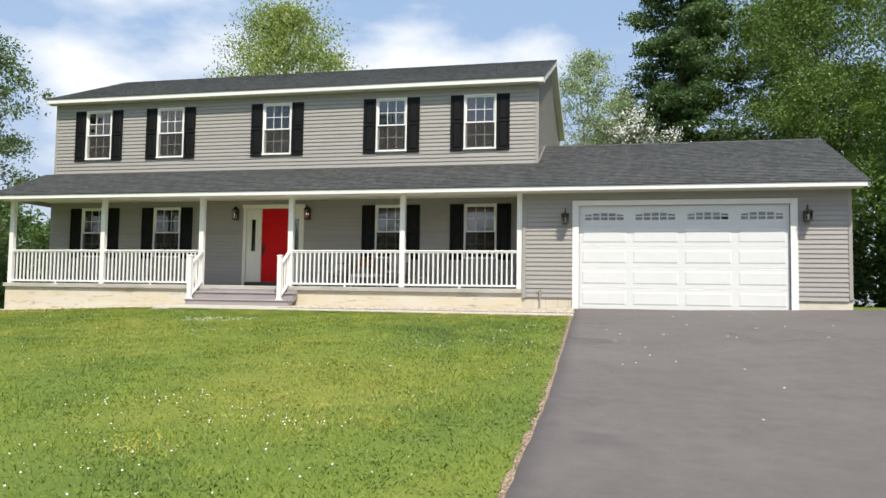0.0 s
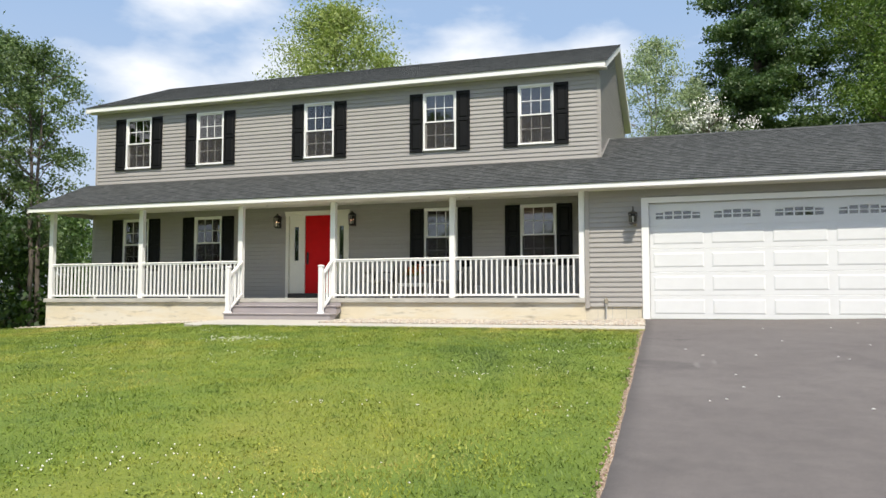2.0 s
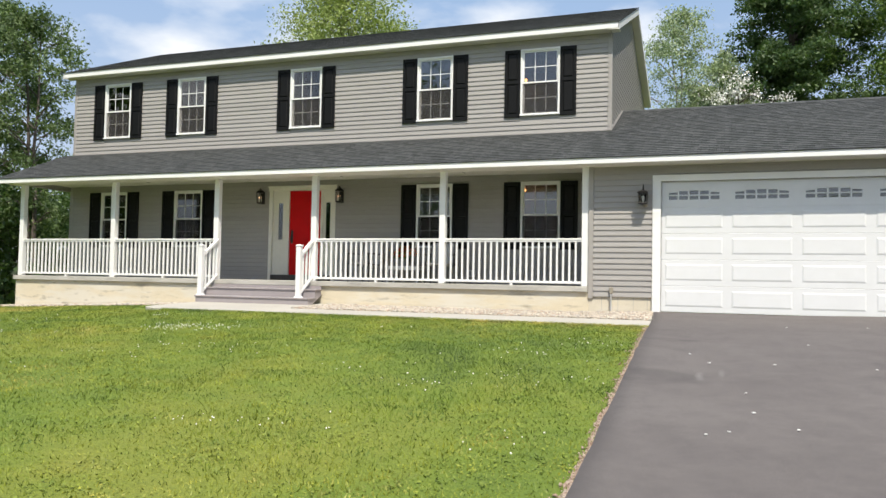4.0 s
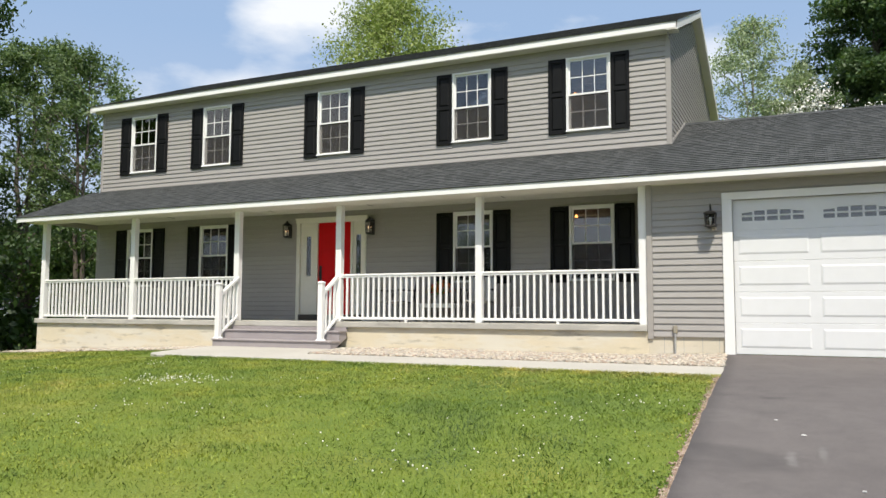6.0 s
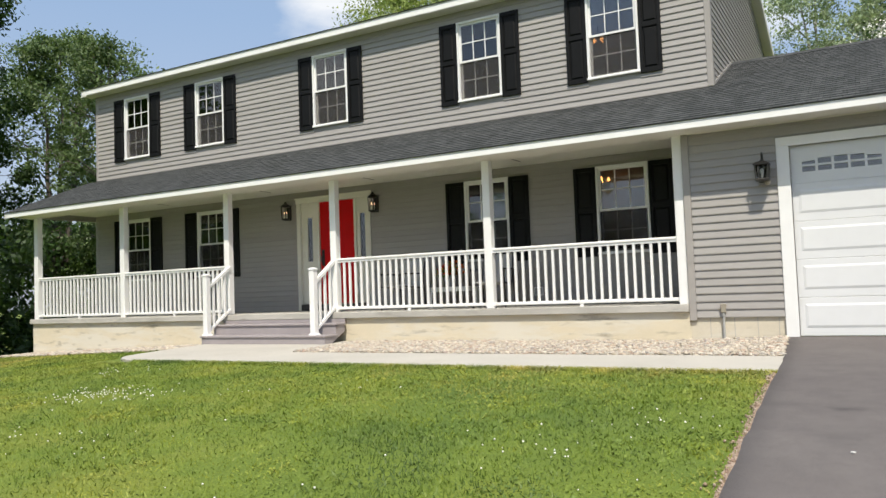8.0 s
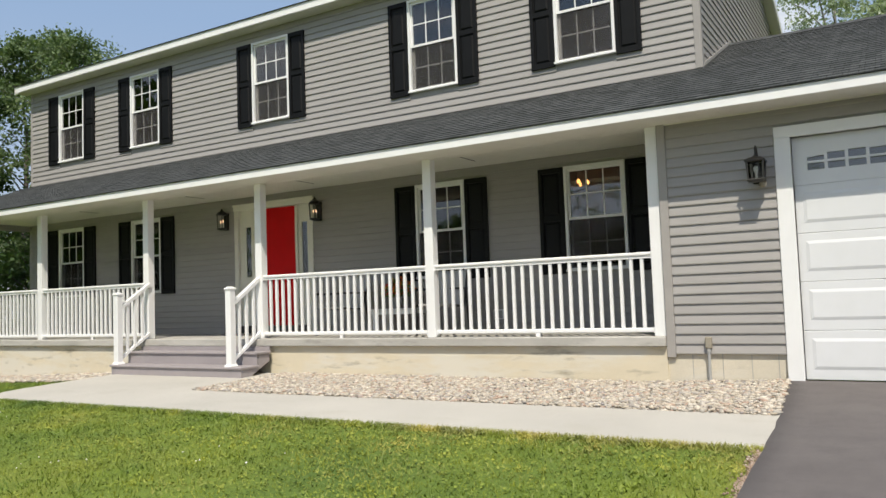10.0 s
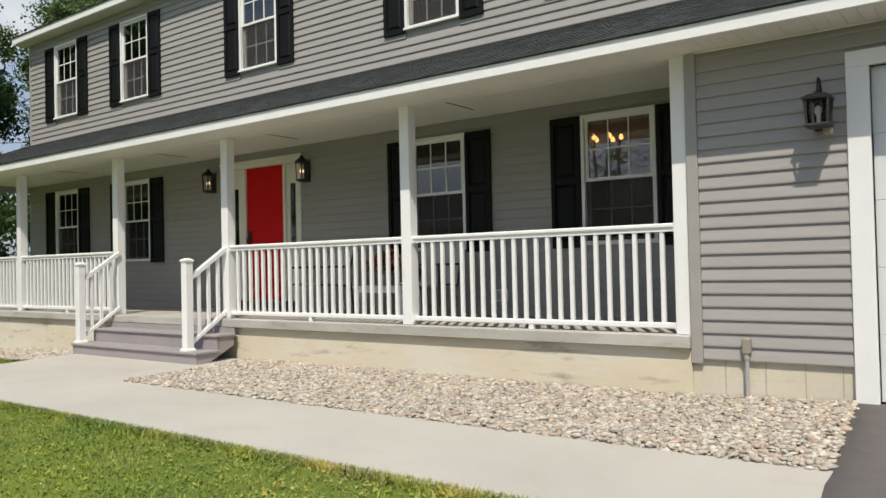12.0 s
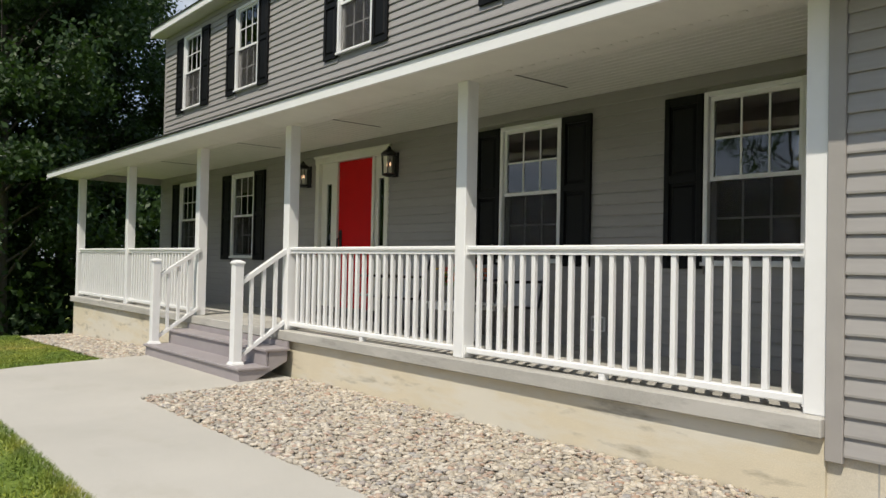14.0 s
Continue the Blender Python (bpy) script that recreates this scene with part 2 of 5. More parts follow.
SIDING = siding_material("grey vinyl siding", (0.335, 0.318, 0.30))
TRIM_GREY = painted("grey corner post", (0.335, 0.315, 0.295), 0.45, 0.05, 0.15)
WHITE = painted("white vinyl", (0.80, 0.80, 0.79), 0.35, 0.02, 0.10, (0.55, 0.53, 0.48), 0.04)
WHITE_DOOR = painted("white steel door", (0.70, 0.71, 0.715), 0.38, 0.02, 0.08, (0.6, 0.6, 0.58), 0.05)
SOFFIT = painted("cream soffit vinyl", (0.70, 0.68, 0.62), 0.5, 0.03, 0.12)
CREAM = painted("cream door trim", (0.72, 0.70, 0.62), 0.45, 0.03, 0.08)
BLACK = painted("black shutter vinyl", (0.005, 0.0052, 0.0055), 0.55, 0.2, 0.0, bump=0.15)
BLACK.node_tree.nodes["Principled BSDF"].inputs["Specular IOR Level"].default_value = 0.22
RED = painted("red door paint", (0.56, 0.003, 0.005), 0.6, 0.05)
RED.node_tree.nodes["Principled BSDF"].inputs["Specular IOR Level"].default_value = 0.2
METAL_BLACK = painted("black lantern metal", (0.012, 0.011, 0.010), 0.35, 0.2)
PEWTER = painted("worn pewter metal", (0.035, 0.033, 0.031), 0.4, 0.2)
# Vinyl darkened to the tone of a joint lying in shade.
SEAM = painted("shadowed vinyl joint", (0.16, 0.15, 0.135), 0.7, 0.1)
SENSOR = painted("dull beige sensor plastic", (0.30, 0.27, 0.21), 0.6, 0.1)
GALV = painted("grey conduit plastic", (0.36, 0.36, 0.35), 0.5, 0.05)
FOUNDATION = concrete("painted foundation wall", (0.63, 0.56, 0.42), (0.27, 0.24, 0.18), 0.85, pale=(0.64, 0.61, 0.53))
FOUNDATION_PALE = concrete("bare foundation concrete", (0.60, 0.545, 0.435), (0.40, 0.36, 0.28), 0.5, pale=(0.62, 0.58, 0.50))
SLAB = concrete("porch slab concrete", (0.40, 0.385, 0.35), (0.20, 0.19, 0.17), 0.7, scale=2.4, pale=(0.50, 0.48, 0.44))
WALKWAY = concrete("walkway concrete", (0.455, 0.43, 0.38), (0.38, 0.35, 0.29), 0.4, 0.9, 0.7, 220.0)
STEP = painted("mauve grey composite deck board", (0.31, 0.28, 0.285), 0.6, 0.06, 0.12, bump=0.15)
SHINGLE = shingle_material()
ASPHALT = asphalt_material()
GROUND = ground_material()
BLADE = blade_material()
STONE = stone_material()
PETAL = painted("white petal", (0.80, 0.79, 0.76), 0.7, 0.05)


def verge_material():
    m = Mat("bare soil", 0.95)
    a = m.ramp(m.noise(30, 4, 0.7), [(0.3, (0.18, 0.115, 0.08)), (0.5, (0.33, 0.24, 0.18)), (0.7, (0.5, 0.44, 0.37))])
    m.colour(a)
    m.bump(m.noise(90, 4), 0.6, 0.01)
    return m.m


VERGE = verge_material()
GLASS = glass_material()
LANTERN_GLASS = glass_material("lantern glass", 1.25, (0.9, 0.9, 0.88))
def screen_material():
    """Insect screen: half of it lets the view through."""
    m = Mat("insect screen", 0.9)
    m.colour((0.040, 0.038, 0.037))
    tr = m.n("ShaderNodeBsdfTransparent")
    mx = m.n("ShaderNodeMixShader", Fac=0.45)
    m.l(tr.outputs["BSDF"], mx.inputs[1])
    m.l(m.b.outputs["BSDF"], mx.inputs[2])
    m.l(mx.outputs["Shader"], m.nt.nodes["Material Output"].inputs["Surface"])
    return m.m


SCREEN = screen_material()
INTERIOR = painted("interior wall paint", (0.34, 0.31, 0.28), 0.7, 0.04)
CEILING_IN = painted("interior ceiling paint", (0.6, 0.58, 0.55), 0.8, 0.03)
WOOD_FLOOR = painted("interior wood floor", (0.16, 0.09, 0.05), 0.4, 0.2)
DARK_GAP = painted("dark threshold metal", (0.05, 0.045, 0.04), 0.5, 0.1)
LEAF_A = leaf_material("maple leaf", (0.065, 0.13, 0.022), (0.18, 0.26, 0.06))
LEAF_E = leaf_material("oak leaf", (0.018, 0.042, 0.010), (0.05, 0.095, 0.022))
LEAF_B = leaf_material("young ash leaf", (0.17, 0.24, 0.055), (0.34, 0.39, 0.13))
LEAF_F = leaf_material("woodland leaf", (0.042, 0.088, 0.018), (0.11, 0.175, 0.042))
LEAF_G = leaf_material("ash leaf", (0.06, 0.105, 0.035), (0.17, 0.235, 0.095))
LEAF_C = leaf_material("pine needle", (0.040, 0.090, 0.028), (0.115, 0.175, 0.062))
LEAF_H = leaf_material("silvery birch leaf", (0.20, 0.27, 0.15), (0.42, 0.48, 0.33))
LEAF_D = leaf_material("birch leaf", (0.10, 0.16, 0.06), (0.22, 0.29, 0.13))
BARK = bark_material("grey brown bark", (0.12, 0.10, 0.085))
BARK_PALE = bark_material("pale bark", (0.34, 0.32, 0.29))
CANDLE = glow_material("lit candle bulb", (1.0, 0.58, 0.34), 1.6)
CHAND = glow_material("lit chandelier bulb", (1.0, 0.38, 0.10), 7.5)


# ---- mesh helpers ----
def box(bm, x0, x1, y0, y1, z0, z1):
    v = [bm.verts.new((x, y, z)) for z in (z0, z1) for y in (y0, y1) for x in (x0, x1)]
    for f in ((0, 2, 3, 1), (4, 5, 7, 6), (0, 1, 5, 4), (2, 6, 7, 3), (0, 4, 6, 2), (1, 3, 7, 5)):
        bm.faces.new([v[i] for i in f])
    return v


def rbox(bm, x0, x1, y0, y1, z0, z1, r=0.004):
    """A box with bevelled edges."""
    b = bmesh.new()
    box(b, x0, x1, y0, y1, z0, z1)
    bmesh.ops.bevel(b, geom=b.edges[:], offset=r, segments=1, affect="EDGES")
    me = bpy.data.meshes.new("tmp")
    b.to_mesh(me)
    b.free()
    bm.from_mesh(me)
    bpy.data.meshes.remove(me)


def prism(bm, pts, a0, a1, axis="x"):
    """Extrudes a polygon. Its points are (y, z) for axis x, (x, z) for axis y, (x, y) for axis z."""
    def place(p, a):
        return {"x": (a, p[0], p[1]), "y": (p[0], a, p[1]), "z": (p[0], p[1], a)}[axis]
    lo = [bm.verts.new(place(p, a0)) for p in pts]
    hi = [bm.verts.new(place(p, a1)) for p in pts]
    n = len(pts)
    bm.faces.new(lo)
    bm.faces.new(hi[::-1])
    for i in range(n):
        bm.faces.new((lo[i], hi[i], hi[(i + 1) % n], lo[(i + 1) % n]))


def tube(bm, a, b, ra, rb, sides=8, caps=True):
    a, b = Vector(a), Vector(b)
    d = (b - a).normalized()
    u = d.orthogonal().normalized()
    w = d.cross(u)
    rings = []
    for p, r in ((a, ra), (b, rb)):
        rings.append([bm.verts.new(p + (u * math.cos(t) + w * math.sin(t)) * r) for t in (2 * math.pi * k / sides for k in range(sides))])
    for k in range(sides):
        bm.faces.new((rings[0][k], rings[0][(k + 1) % sides], rings[1][(k + 1) % sides], rings[1][k]))
    if caps:
        bm.faces.new(rings[0][::-1])
        bm.faces.new(rings[1])


def lathe(bm, profile, cx, cy, sides=12, square=False):
    """Turns (radius, z) points about an upright axis."""
    rings = []
    for r, z in profile:
        rings.append([bm.verts.new((cx + r * math.cos(t), cy + r * math.sin(t), z)) for t in (2 * math.pi * k / sides + (math.pi / sides if square else 0) for k in range(sides))])
    for a, b in zip(rings, rings[1:]):
        for k in range(sides):
            bm.faces.new((a[k], a[(k + 1) % sides], b[(k + 1) % sides], b[k]))
    bm.faces.new(rings[0][::-1])
    bm.faces.new(rings[-1])


def link_mesh(name, bm, material, smooth=False):
    bmesh.ops.recalc_face_normals(bm, faces=bm.faces[:])
    me = bpy.data.meshes.new(name)
    bm.to_mesh(me)
    bm.free()
    me.materials.append(material)
    if smooth:
        me.polygons.foreach_set("use_smooth", [True] * len(me.polygons))
    return new(name, me)


def part(name, bm, material, parent, label="", smooth=False):
    """One mesh as a part; its coordinates are those of the world."""
    ob = link_mesh(name, bm, material, smooth)
    ob.parent = parent
    if parent is not None:
        ob.matrix_parent_inverse = world_of(parent).inverted()
    return tagged(ob, label)


def world_of(ob):
    m = Matrix.LocRotScale(ob.location, ob.rotation_euler, ob.scale)
    return world_of(ob.parent) @ ob.matrix_parent_inverse @ m if ob.parent else m


def thing(name, at, label="", category="", group="", kind=""):
    ob = new(name)
    ob.location = at
    ob.empty_display_size = 0.1
    return tagged(ob, label, category, group, kind)


def part_box(name, dims, material, parent, label="", r=0.0):
    bm = bmesh.new()
    (rbox if r else box)(*((bm, *dims, r) if r else (bm, *dims)))
    return part(name, bm, material, parent, label)


def mesh_np(name, verts, faces, material):
    """A mesh from arrays; all faces have the same number of corners."""
    me = bpy.data.meshes.new(name)
    n, k = faces.shape
    me.vertices.add(len(verts))
    me.vertices.foreach_set("co", verts.astype(np.float32).ravel())
    me.loops.add(n * k)
    me.loops.foreach_set("vertex_index", faces.astype(np.int32).ravel())
    me.polygons.add(n)
    me.polygons.foreach_set("loop_start", np.arange(0, n * k, k, dtype=np.int32))
    me.update(calc_edges=True)
    me.validate()
    me.materials.append(material)
    return me


def wall_with_holes(bm, x0, x1, z0, z1, y0, y1, holes):
    """A wall along x between y0 and y1, with rectangular holes (x0, x1, z0, z1) through it."""
    xs = sorted({x0, x1, *[v for h in holes for v in h[:2]]})
    zs = sorted({z0, z1, *[v for h in holes for v in h[2:]]})
    for xa, xb in zip(xs, xs[1:]):
        run = None
        for za, zb in zip(zs, zs[1:]):
            mx, mz = (xa + xb) / 2, (za + zb) / 2
            solid = not any(h[0] < mx < h[1] and h[2] < mz < h[3] for h in holes)
            if solid and run is None:
                run = za
            if run is not None and (not solid or zb == zs[-1]):
                box(bm, xa, xb, y0, y1, run, zb if solid else za)
                run = None


def segments(x0, x1, z0, z1, holes):
    """The stretches of x0..x1 that no hole touches at the heights z0..z1."""
    out = [(x0, x1)]
    for h in holes:
        if h[2] < z1 - 0.01 and h[3] > z0 + 0.01:
            out = [s for a, b in out for s in ((a, min(b, h[0])), (max(a, h[1]), b)) if s[1] - s[0] > 0.02]
    return out


# ---- plan ----
P = 18.06          # front of the garage wall and the porch posts
W = 19.70          # front of the main wall
XL, XR = -16.465, -2.095
GX1 = 4.83
GARAGE_BACK = 25.58
DECK, CEIL = 1.71, 3.96
COURSE = 0.1033
SLOPE = 0.42
EAVE_Y, EAVE_Z = 17.56, 4.06
RIDGE_G = 21.57
EAVE2_Y, EAVE2_Z, RIDGE2_Y, RIDGE2_Z = 19.42, 7.17, 23.18, 8.72
BACK_Y, BACK_Z = 26.94, 7.17
COLS = (-14.985, -12.635, -9.33, -6.02, -3.605)
WIN_W = 0.86
UP_Z = (5.365, 6.82)
LOW_COLS = (-15.0, -12.64, -9.33, -5.985, -3.565)
LOW_Z = (2.50, 3.932)
PW = 0.125
G_DOOR = (-0.955, 3.595, 1.28, 3.655)
UNIT = (-10.267, -8.462, 1.71, 3.975)


GROUND_Y = (-12, 0, 2.2, 4.5, 7.0, 9.0, 10.8, 12.4, 14.0, 15.2, 16.4, 17.4, 18.1)
GROUND_Z = (-0.25, 0.20, 0.31, 0.43, 0.57, 0.71, 0.85, 0.98, 1.08, 1.138, 1.170, 1.190, 1.200)


def ground_z(x, y):
    """Height of the ground."""
    x, y = np.asarray(x, float), np.asarray(y, float)
    z = np.interp(y, GROUND_Y, GROUND_Z)
    z = z + 0.028 * np.clip(y - 16.4, 0, 1.8) * np.clip((x + 2.5) / 1.4, 0, 1)
    z = z - 0.008 * np.clip(-1.5 - x, 0, 6) * np.clip((15 - y) / 5, 0, 1)
    z = z + 0.02 * np.clip(x - 1.0, 0, 5) * np.clip((y - 13) / 5, 0, 1)
    near = np.clip((y + 2) / 12, 0.25, 1)
    z = z - near * (0.038 * np.clip(-9.5 - x, 0, 8) + 0.13 * np.clip(-17.5 - x, 0, 22))
    z = z - 0.03 * np.clip(x - 14, 0, 20)
    return z


def gz(x, y):
    return float(ground_z(x, y))


def grid_sheet(name, xs, ys, zoff, material, mask=None):
    X, Y = np.meshgrid(xs, ys)
    V = np.stack([X, Y, ground_z(X, Y) + zoff], -1).reshape(-1, 3)
    nx = len(xs)
    i, j = np.meshgrid(np.arange(len(xs) - 1), np.arange(len(ys) - 1))
    a = (j * nx + i).ravel()
    F = np.stack([a, a + 1, a + nx + 1, a + nx], -1)
    me = mesh_np(name, V, F, material)
    return new(name, me)


# ---- ground ----
xs = np.concatenate([np.linspace(-600, -60, 10), np.linspace(-50, 40, 91), np.linspace(60, 600, 10)])
ys = np.concatenate([np.linspace(-600, -60, 10), np.linspace(-50, 70, 121), np.linspace(90, 700, 10)])
tagged(grid_sheet("ground", xs, ys, 0.0, GROUND), "green mown lawn with pale dry patches sloping up to the house", "lawn", kind="structure")

EDGE = ((18.05, -1.10), (16.4, -0.965), (15.2, -0.91), (13.1, -0.845), (10.8, -0.77), (8.4, -0.70), (6.8, -0.65), (4.3, -0.62), (0.0, -0.58), (-14.0, -0.5))


def drive_edge(y):
    ys_ = [p[0] for p in EDGE][::-1]
    xs_ = [p[1] for p in EDGE][::-1]
    return np.interp(y, ys_, xs_)


def make_driveway():
    ys = np.linspace(-14, P, 130)
    rng = np.random.default_rng(5)
    verts, faces = [], []
    cols = 14
    for k, y in enumerate(ys):
        e = drive_edge(y) + rng.normal(0, 0.005)
        for c in range(cols + 1):
            x = e + (9.0 - e) * (c / cols) ** 1.5
            verts.append((x, y, gz(x, y) + 0.03))
        verts.append((e - 0.02, y, gz(e, y) - 0.05))
    n = cols + 2
    for k in range(len(ys) - 1):
        for c in range(cols):
            a = k * n + c
            faces.append((a, a + 1, a + n + 1, a + n))
        a = k * n
        faces.append((a + n - 1, a, a + n, a + n + n - 1))
    me = mesh_np("driveway", np.array(verts), np.array(faces), ASPHALT)
    tagged(new("driveway", me), "dark grey asphalt driveway with a rough edge beside the lawn", "driveway", kind="structure")


make_driveway()


def slab_outline(bm, pts, z0, z1):
    prism(bm, pts, z0, z1, "z")


def make_walkway():
    th = thing("walkway", (-5, 15.8, 1.17), "pale beige concrete walkway leading to the porch steps", "walkway", kind="structure")
    bm = bmesh.new()
    curve = [(-8.9, 15.14), (-9.4, 15.16), (-9.85, 15.24), (-10.18, 15.40), (-10.38, 15.62), (-10.47, 15.95), (-10.52, 16.5), (-10.56, 17.98)]
    slab_outline(bm, [(-0.80, 15.15), (-0.87, 16.36), (-7.62, 16.36), (-7.70, 17.98)] + curve[::-1], 1.0, 1.155)
    for v in bm.verts:
        if v.co.z > 1.1:
            v.co.z += 0.027 * (v.co.y - 15.15)
    part("slab", bm, WALKWAY, th)


make_walkway()


def make_beds():
    th = thing("gravel_bed", (-4, 17.2, 1.2), "grey brown soil bed below the river stones", "soil bed", kind="structure")
    bm = bmesh.new()
    prism(bm, [(-7.61, 16.365), (-0.97, 16.365), (-1.10, P - 0.012), (-7.69, P - 0.012)], 1.05, 1.187, "z")
    for v in bm.verts:
        if v.co.z > 1.1:
            v.co.z += 0.008 * (v.co.y - 16.365)
    part("bed", bm, SLAB, th)


make_beds()


# ---- house walls ----
def window_holes(z, skip=(), cols=COLS):
    return [(c - WIN_W / 2, c + WIN_W / 2, z[0], z[1]) for k, c in enumerate(cols) if k not in skip]


def siding_run(parent, x0, x1, z0, z1, y, holes):
    z = z0
    while z < z1 - 0.01:
        t = min(z + COURSE, z1)
        for a, b in segments(x0, x1, z, t, holes):
            bm = bmesh.new()
            k = 0.017 * (t - z) / COURSE
            prism(bm, [(y, z - 0.004), (y - 0.004 - k, z - 0.004), (y - 0.005 - k, z + 0.008), (y - 0.004, t), (y, t)], a, b)
            part("siding_board", bm, SIDING, parent)
        z = t


def roof_z(y):
    return EAVE_Z + SLOPE * (y - EAVE_Y)


def make_walls():
    up = thing("wall_upper_front", (XL, W, 4.8), "upper storey wall clad in grey vinyl siding boards", "wall", kind="structure")
    holes = window_holes(UP_Z)
    bm = bmesh.new()
    wall_with_holes(bm, XL, XR, 4.80, 7.08, W, W + 0.16, holes)
    part("sheathing", bm, SIDING, up)
    siding_run(up, XL + 0.07, XR - 0.07, 4.965, 7.022, W, holes)
    for x in (XL, XR - 0.07):
        part_box("corner_board", (x, x + 0.07, W - 0.024, W, 4.965, 7.022), TRIM_GREY, up, r=0.003)
    lo = thing("wall_lower_front", (XL, W, DECK), "shaded ground floor wall with grey vinyl siding behind the porch", "wall", kind="structure")
    holes = window_holes(LOW_Z, (2,), LOW_COLS) + [UNIT]
    bm = bmesh.new()
    wall_with_holes(bm, XL - 0.05, GX1, DECK - 0.5, 4.78, W, W + 0.16, holes)
    part("sheathing", bm, SIDING, lo)
    siding_run(lo, XL + 0.02, -2.16, DECK, CEIL + 0.125, W, holes)
    part_box("corner_board", (XL - 0.05, XL + 0.02, W - 0.022, W, DECK, CEIL + 0.125), TRIM_GREY, lo, r=0.003)
    g = thing("wall_garage_front", (1, P, 1.3), "sunlit garage wall clad in grey vinyl siding boards", "wall", kind="structure")
    hole = [(G_DOOR[0], G_DOOR[1], 1.55, G_DOOR[3])]
    bm = bmesh.new()
    wall_with_holes(bm, -2.27, GX1, 1.55, 3.99, P, P + 0.15, hole)
    part("sheathing", bm, SIDING, g)
    trim_hole = [(-1.105, 3.745, 0.9, 3.77)]
    siding_run(g, -2.175, GX1 - 0.08, 1.53, 3.962, P, trim_hole)
    part_box("corner_board", (-2.268, -2.177, P - 0.03, P, 1.49, 3.962), TRIM_GREY, g, r=0.004)
    part_box("corner_board", (GX1 - 0.08, GX1, P - 0.03, P, 1.56, 3.962), TRIM_GREY, g, r=0.004)
    s = thing("wall_upper_side", (XR, 23, 5), "shaded gable end wall with grey vinyl siding above the garage roof", "wall", kind="structure")
    bm = bmesh.new()
    yb = BACK_Y - 0.3
    prism(bm, [(W + 0.16, 4.6), (yb, 4.6), (yb, 7.06), (RIDGE2_Y, RIDGE2_Z - 0.10), (W + 0.16, 7.08)], XR - 0.16, XR)
    part("sheathing", bm, SIDING, s)
    z = 4.965
    while z < RIDGE2_Z - 0.2:
        t = z + COURSE
        y0, y1 = W + 0.0, yb
        if t > 7.02:
            y0 = EAVE2_Y + 0.08 + (t - EAVE2_Z + 0.15) / (RIDGE2_Z - EAVE2_Z) * (RIDGE2_Y - EAVE2_Y)
        if t > 7.02:
            y1 = BACK_Y - (t - BACK_Z + 0.18) / (RIDGE2_Z - BACK_Z) * (BACK_Y - RIDGE2_Y)
        if y1 - y0 > 0.1:
            bm = bmesh.new()
            prism(bm, [(XR, z - 0.004), (XR + 0.016, z - 0.004), (XR + 0.017, z + 0.008), (XR + 0.004, t), (XR, t)], y0, y1, "y")
            part("siding_board", bm, SIDING, s)
        z = t
    part_box("corner_board", (XR, XR + 0.022, W - 0.022, W + 0.07, 4.965, 7.01), TRIM_GREY, s)
    bm = bmesh.new()
    prism(bm, [(W + 0.07, roof_z(W + 0.07) + 0.015), (W + 0.07, roof_z(W + 0.07) + 0.06), (RIDGE_G, roof_z(RIDGE_G) + 0.06), (RIDGE_G, roof_z(RIDGE_G) + 0.015)], XR + 0.001, XR + 0.026)
    part("flashing", bm, TRIM_GREY, s, "grey flashing strip along the roof")
    left = thing("wall_left", (XL, 23, 4), "grey sided end wall away from the garage", "wall", kind="structure")
    bm = bmesh.new()
    prism(bm, [(W + 0.16, 0.3), (yb, 0.3), (yb, 7.06), (RIDGE2_Y, RIDGE2_Z - 0.10), (W + 0.16, 7.08)], XL, XL + 0.16)
    part("sheathing", bm, SIDING, left)
    back = thing("wall_back", (-6, 27, 4), "plain grey sided back wall of the house", "wall", kind="structure")
    bm = bmesh.new()
    box(bm, XL + 0.16, XR - 0.16, yb - 0.16, yb, 0.3, 7.02)
    box(bm, XR, GX1 - 0.15, GARAGE_BACK - 0.65, GARAGE_BACK - 0.5, 0.6, 4.1)
    part("sheathing", bm, SIDING, back)
    gs = thing("wall_garage_side", (GX1, 21, 2.5), "grey sided end wall of the garage", "wall", kind="structure")
    bm = bmesh.new()
    prism(bm, [(P + 0.15, 0.6), (GARAGE_BACK - 0.5, 0.6), (GARAGE_BACK - 0.5, 4.12), (RIDGE_G, roof_z(RIDGE_G) - 0.09), (P + 0.15, 4.12)], GX1 - 0.15, GX1)
    part("sheathing", bm, SIDING, gs)


make_walls()


def make_foundation():
    f = thing("foundation_wall", (-8, P, 1.2), "weathered cream painted concrete foundation below the porch and garage", "foundation", kind="structure")
    part_box("porch_foundation", (XL - 0.02, -2.27, P - 0.01, P + 0.2, 0.2, 1.61), FOUNDATION, f)
    part_box("garage_foundation", (-2.27, -0.955, P + 0.012, P + 0.2, 0.5, 1.55), FOUNDATION_PALE, f, "pale grey concrete with upright form seams")
    part_box("garage_foundation", (3.595, GX1, P + 0.012, P + 0.2, 0.5, 1.55), FOUNDATION_PALE, f, "pale grey concrete with upright form seams")
    for x in (-2.02, -1.72, -1.44, -1.19):
        part_box("form_seam", (x, x + 0.008, P + 0.0085, P + 0.0118, 1.1, 1.54), SLAB, f)
    part_box("end_foundation", (XL - 0.02, XL + 0.18, P + 0.2, W + 0.1, 0.0, 1.61), FOUNDATION, f)
    d = thing("porch_floor", (-9, 18.9, 1.66), "grey concrete porch slab with a worn square edge", "porch floor", kind="structure")
    bm = bmesh.new()
    rbox(bm, XL - 0.06, -2.27, P - 0.07, W + 0.16, 1.605, DECK, 0.008)
    part("slab", bm, SLAB, d)


make_foundation()


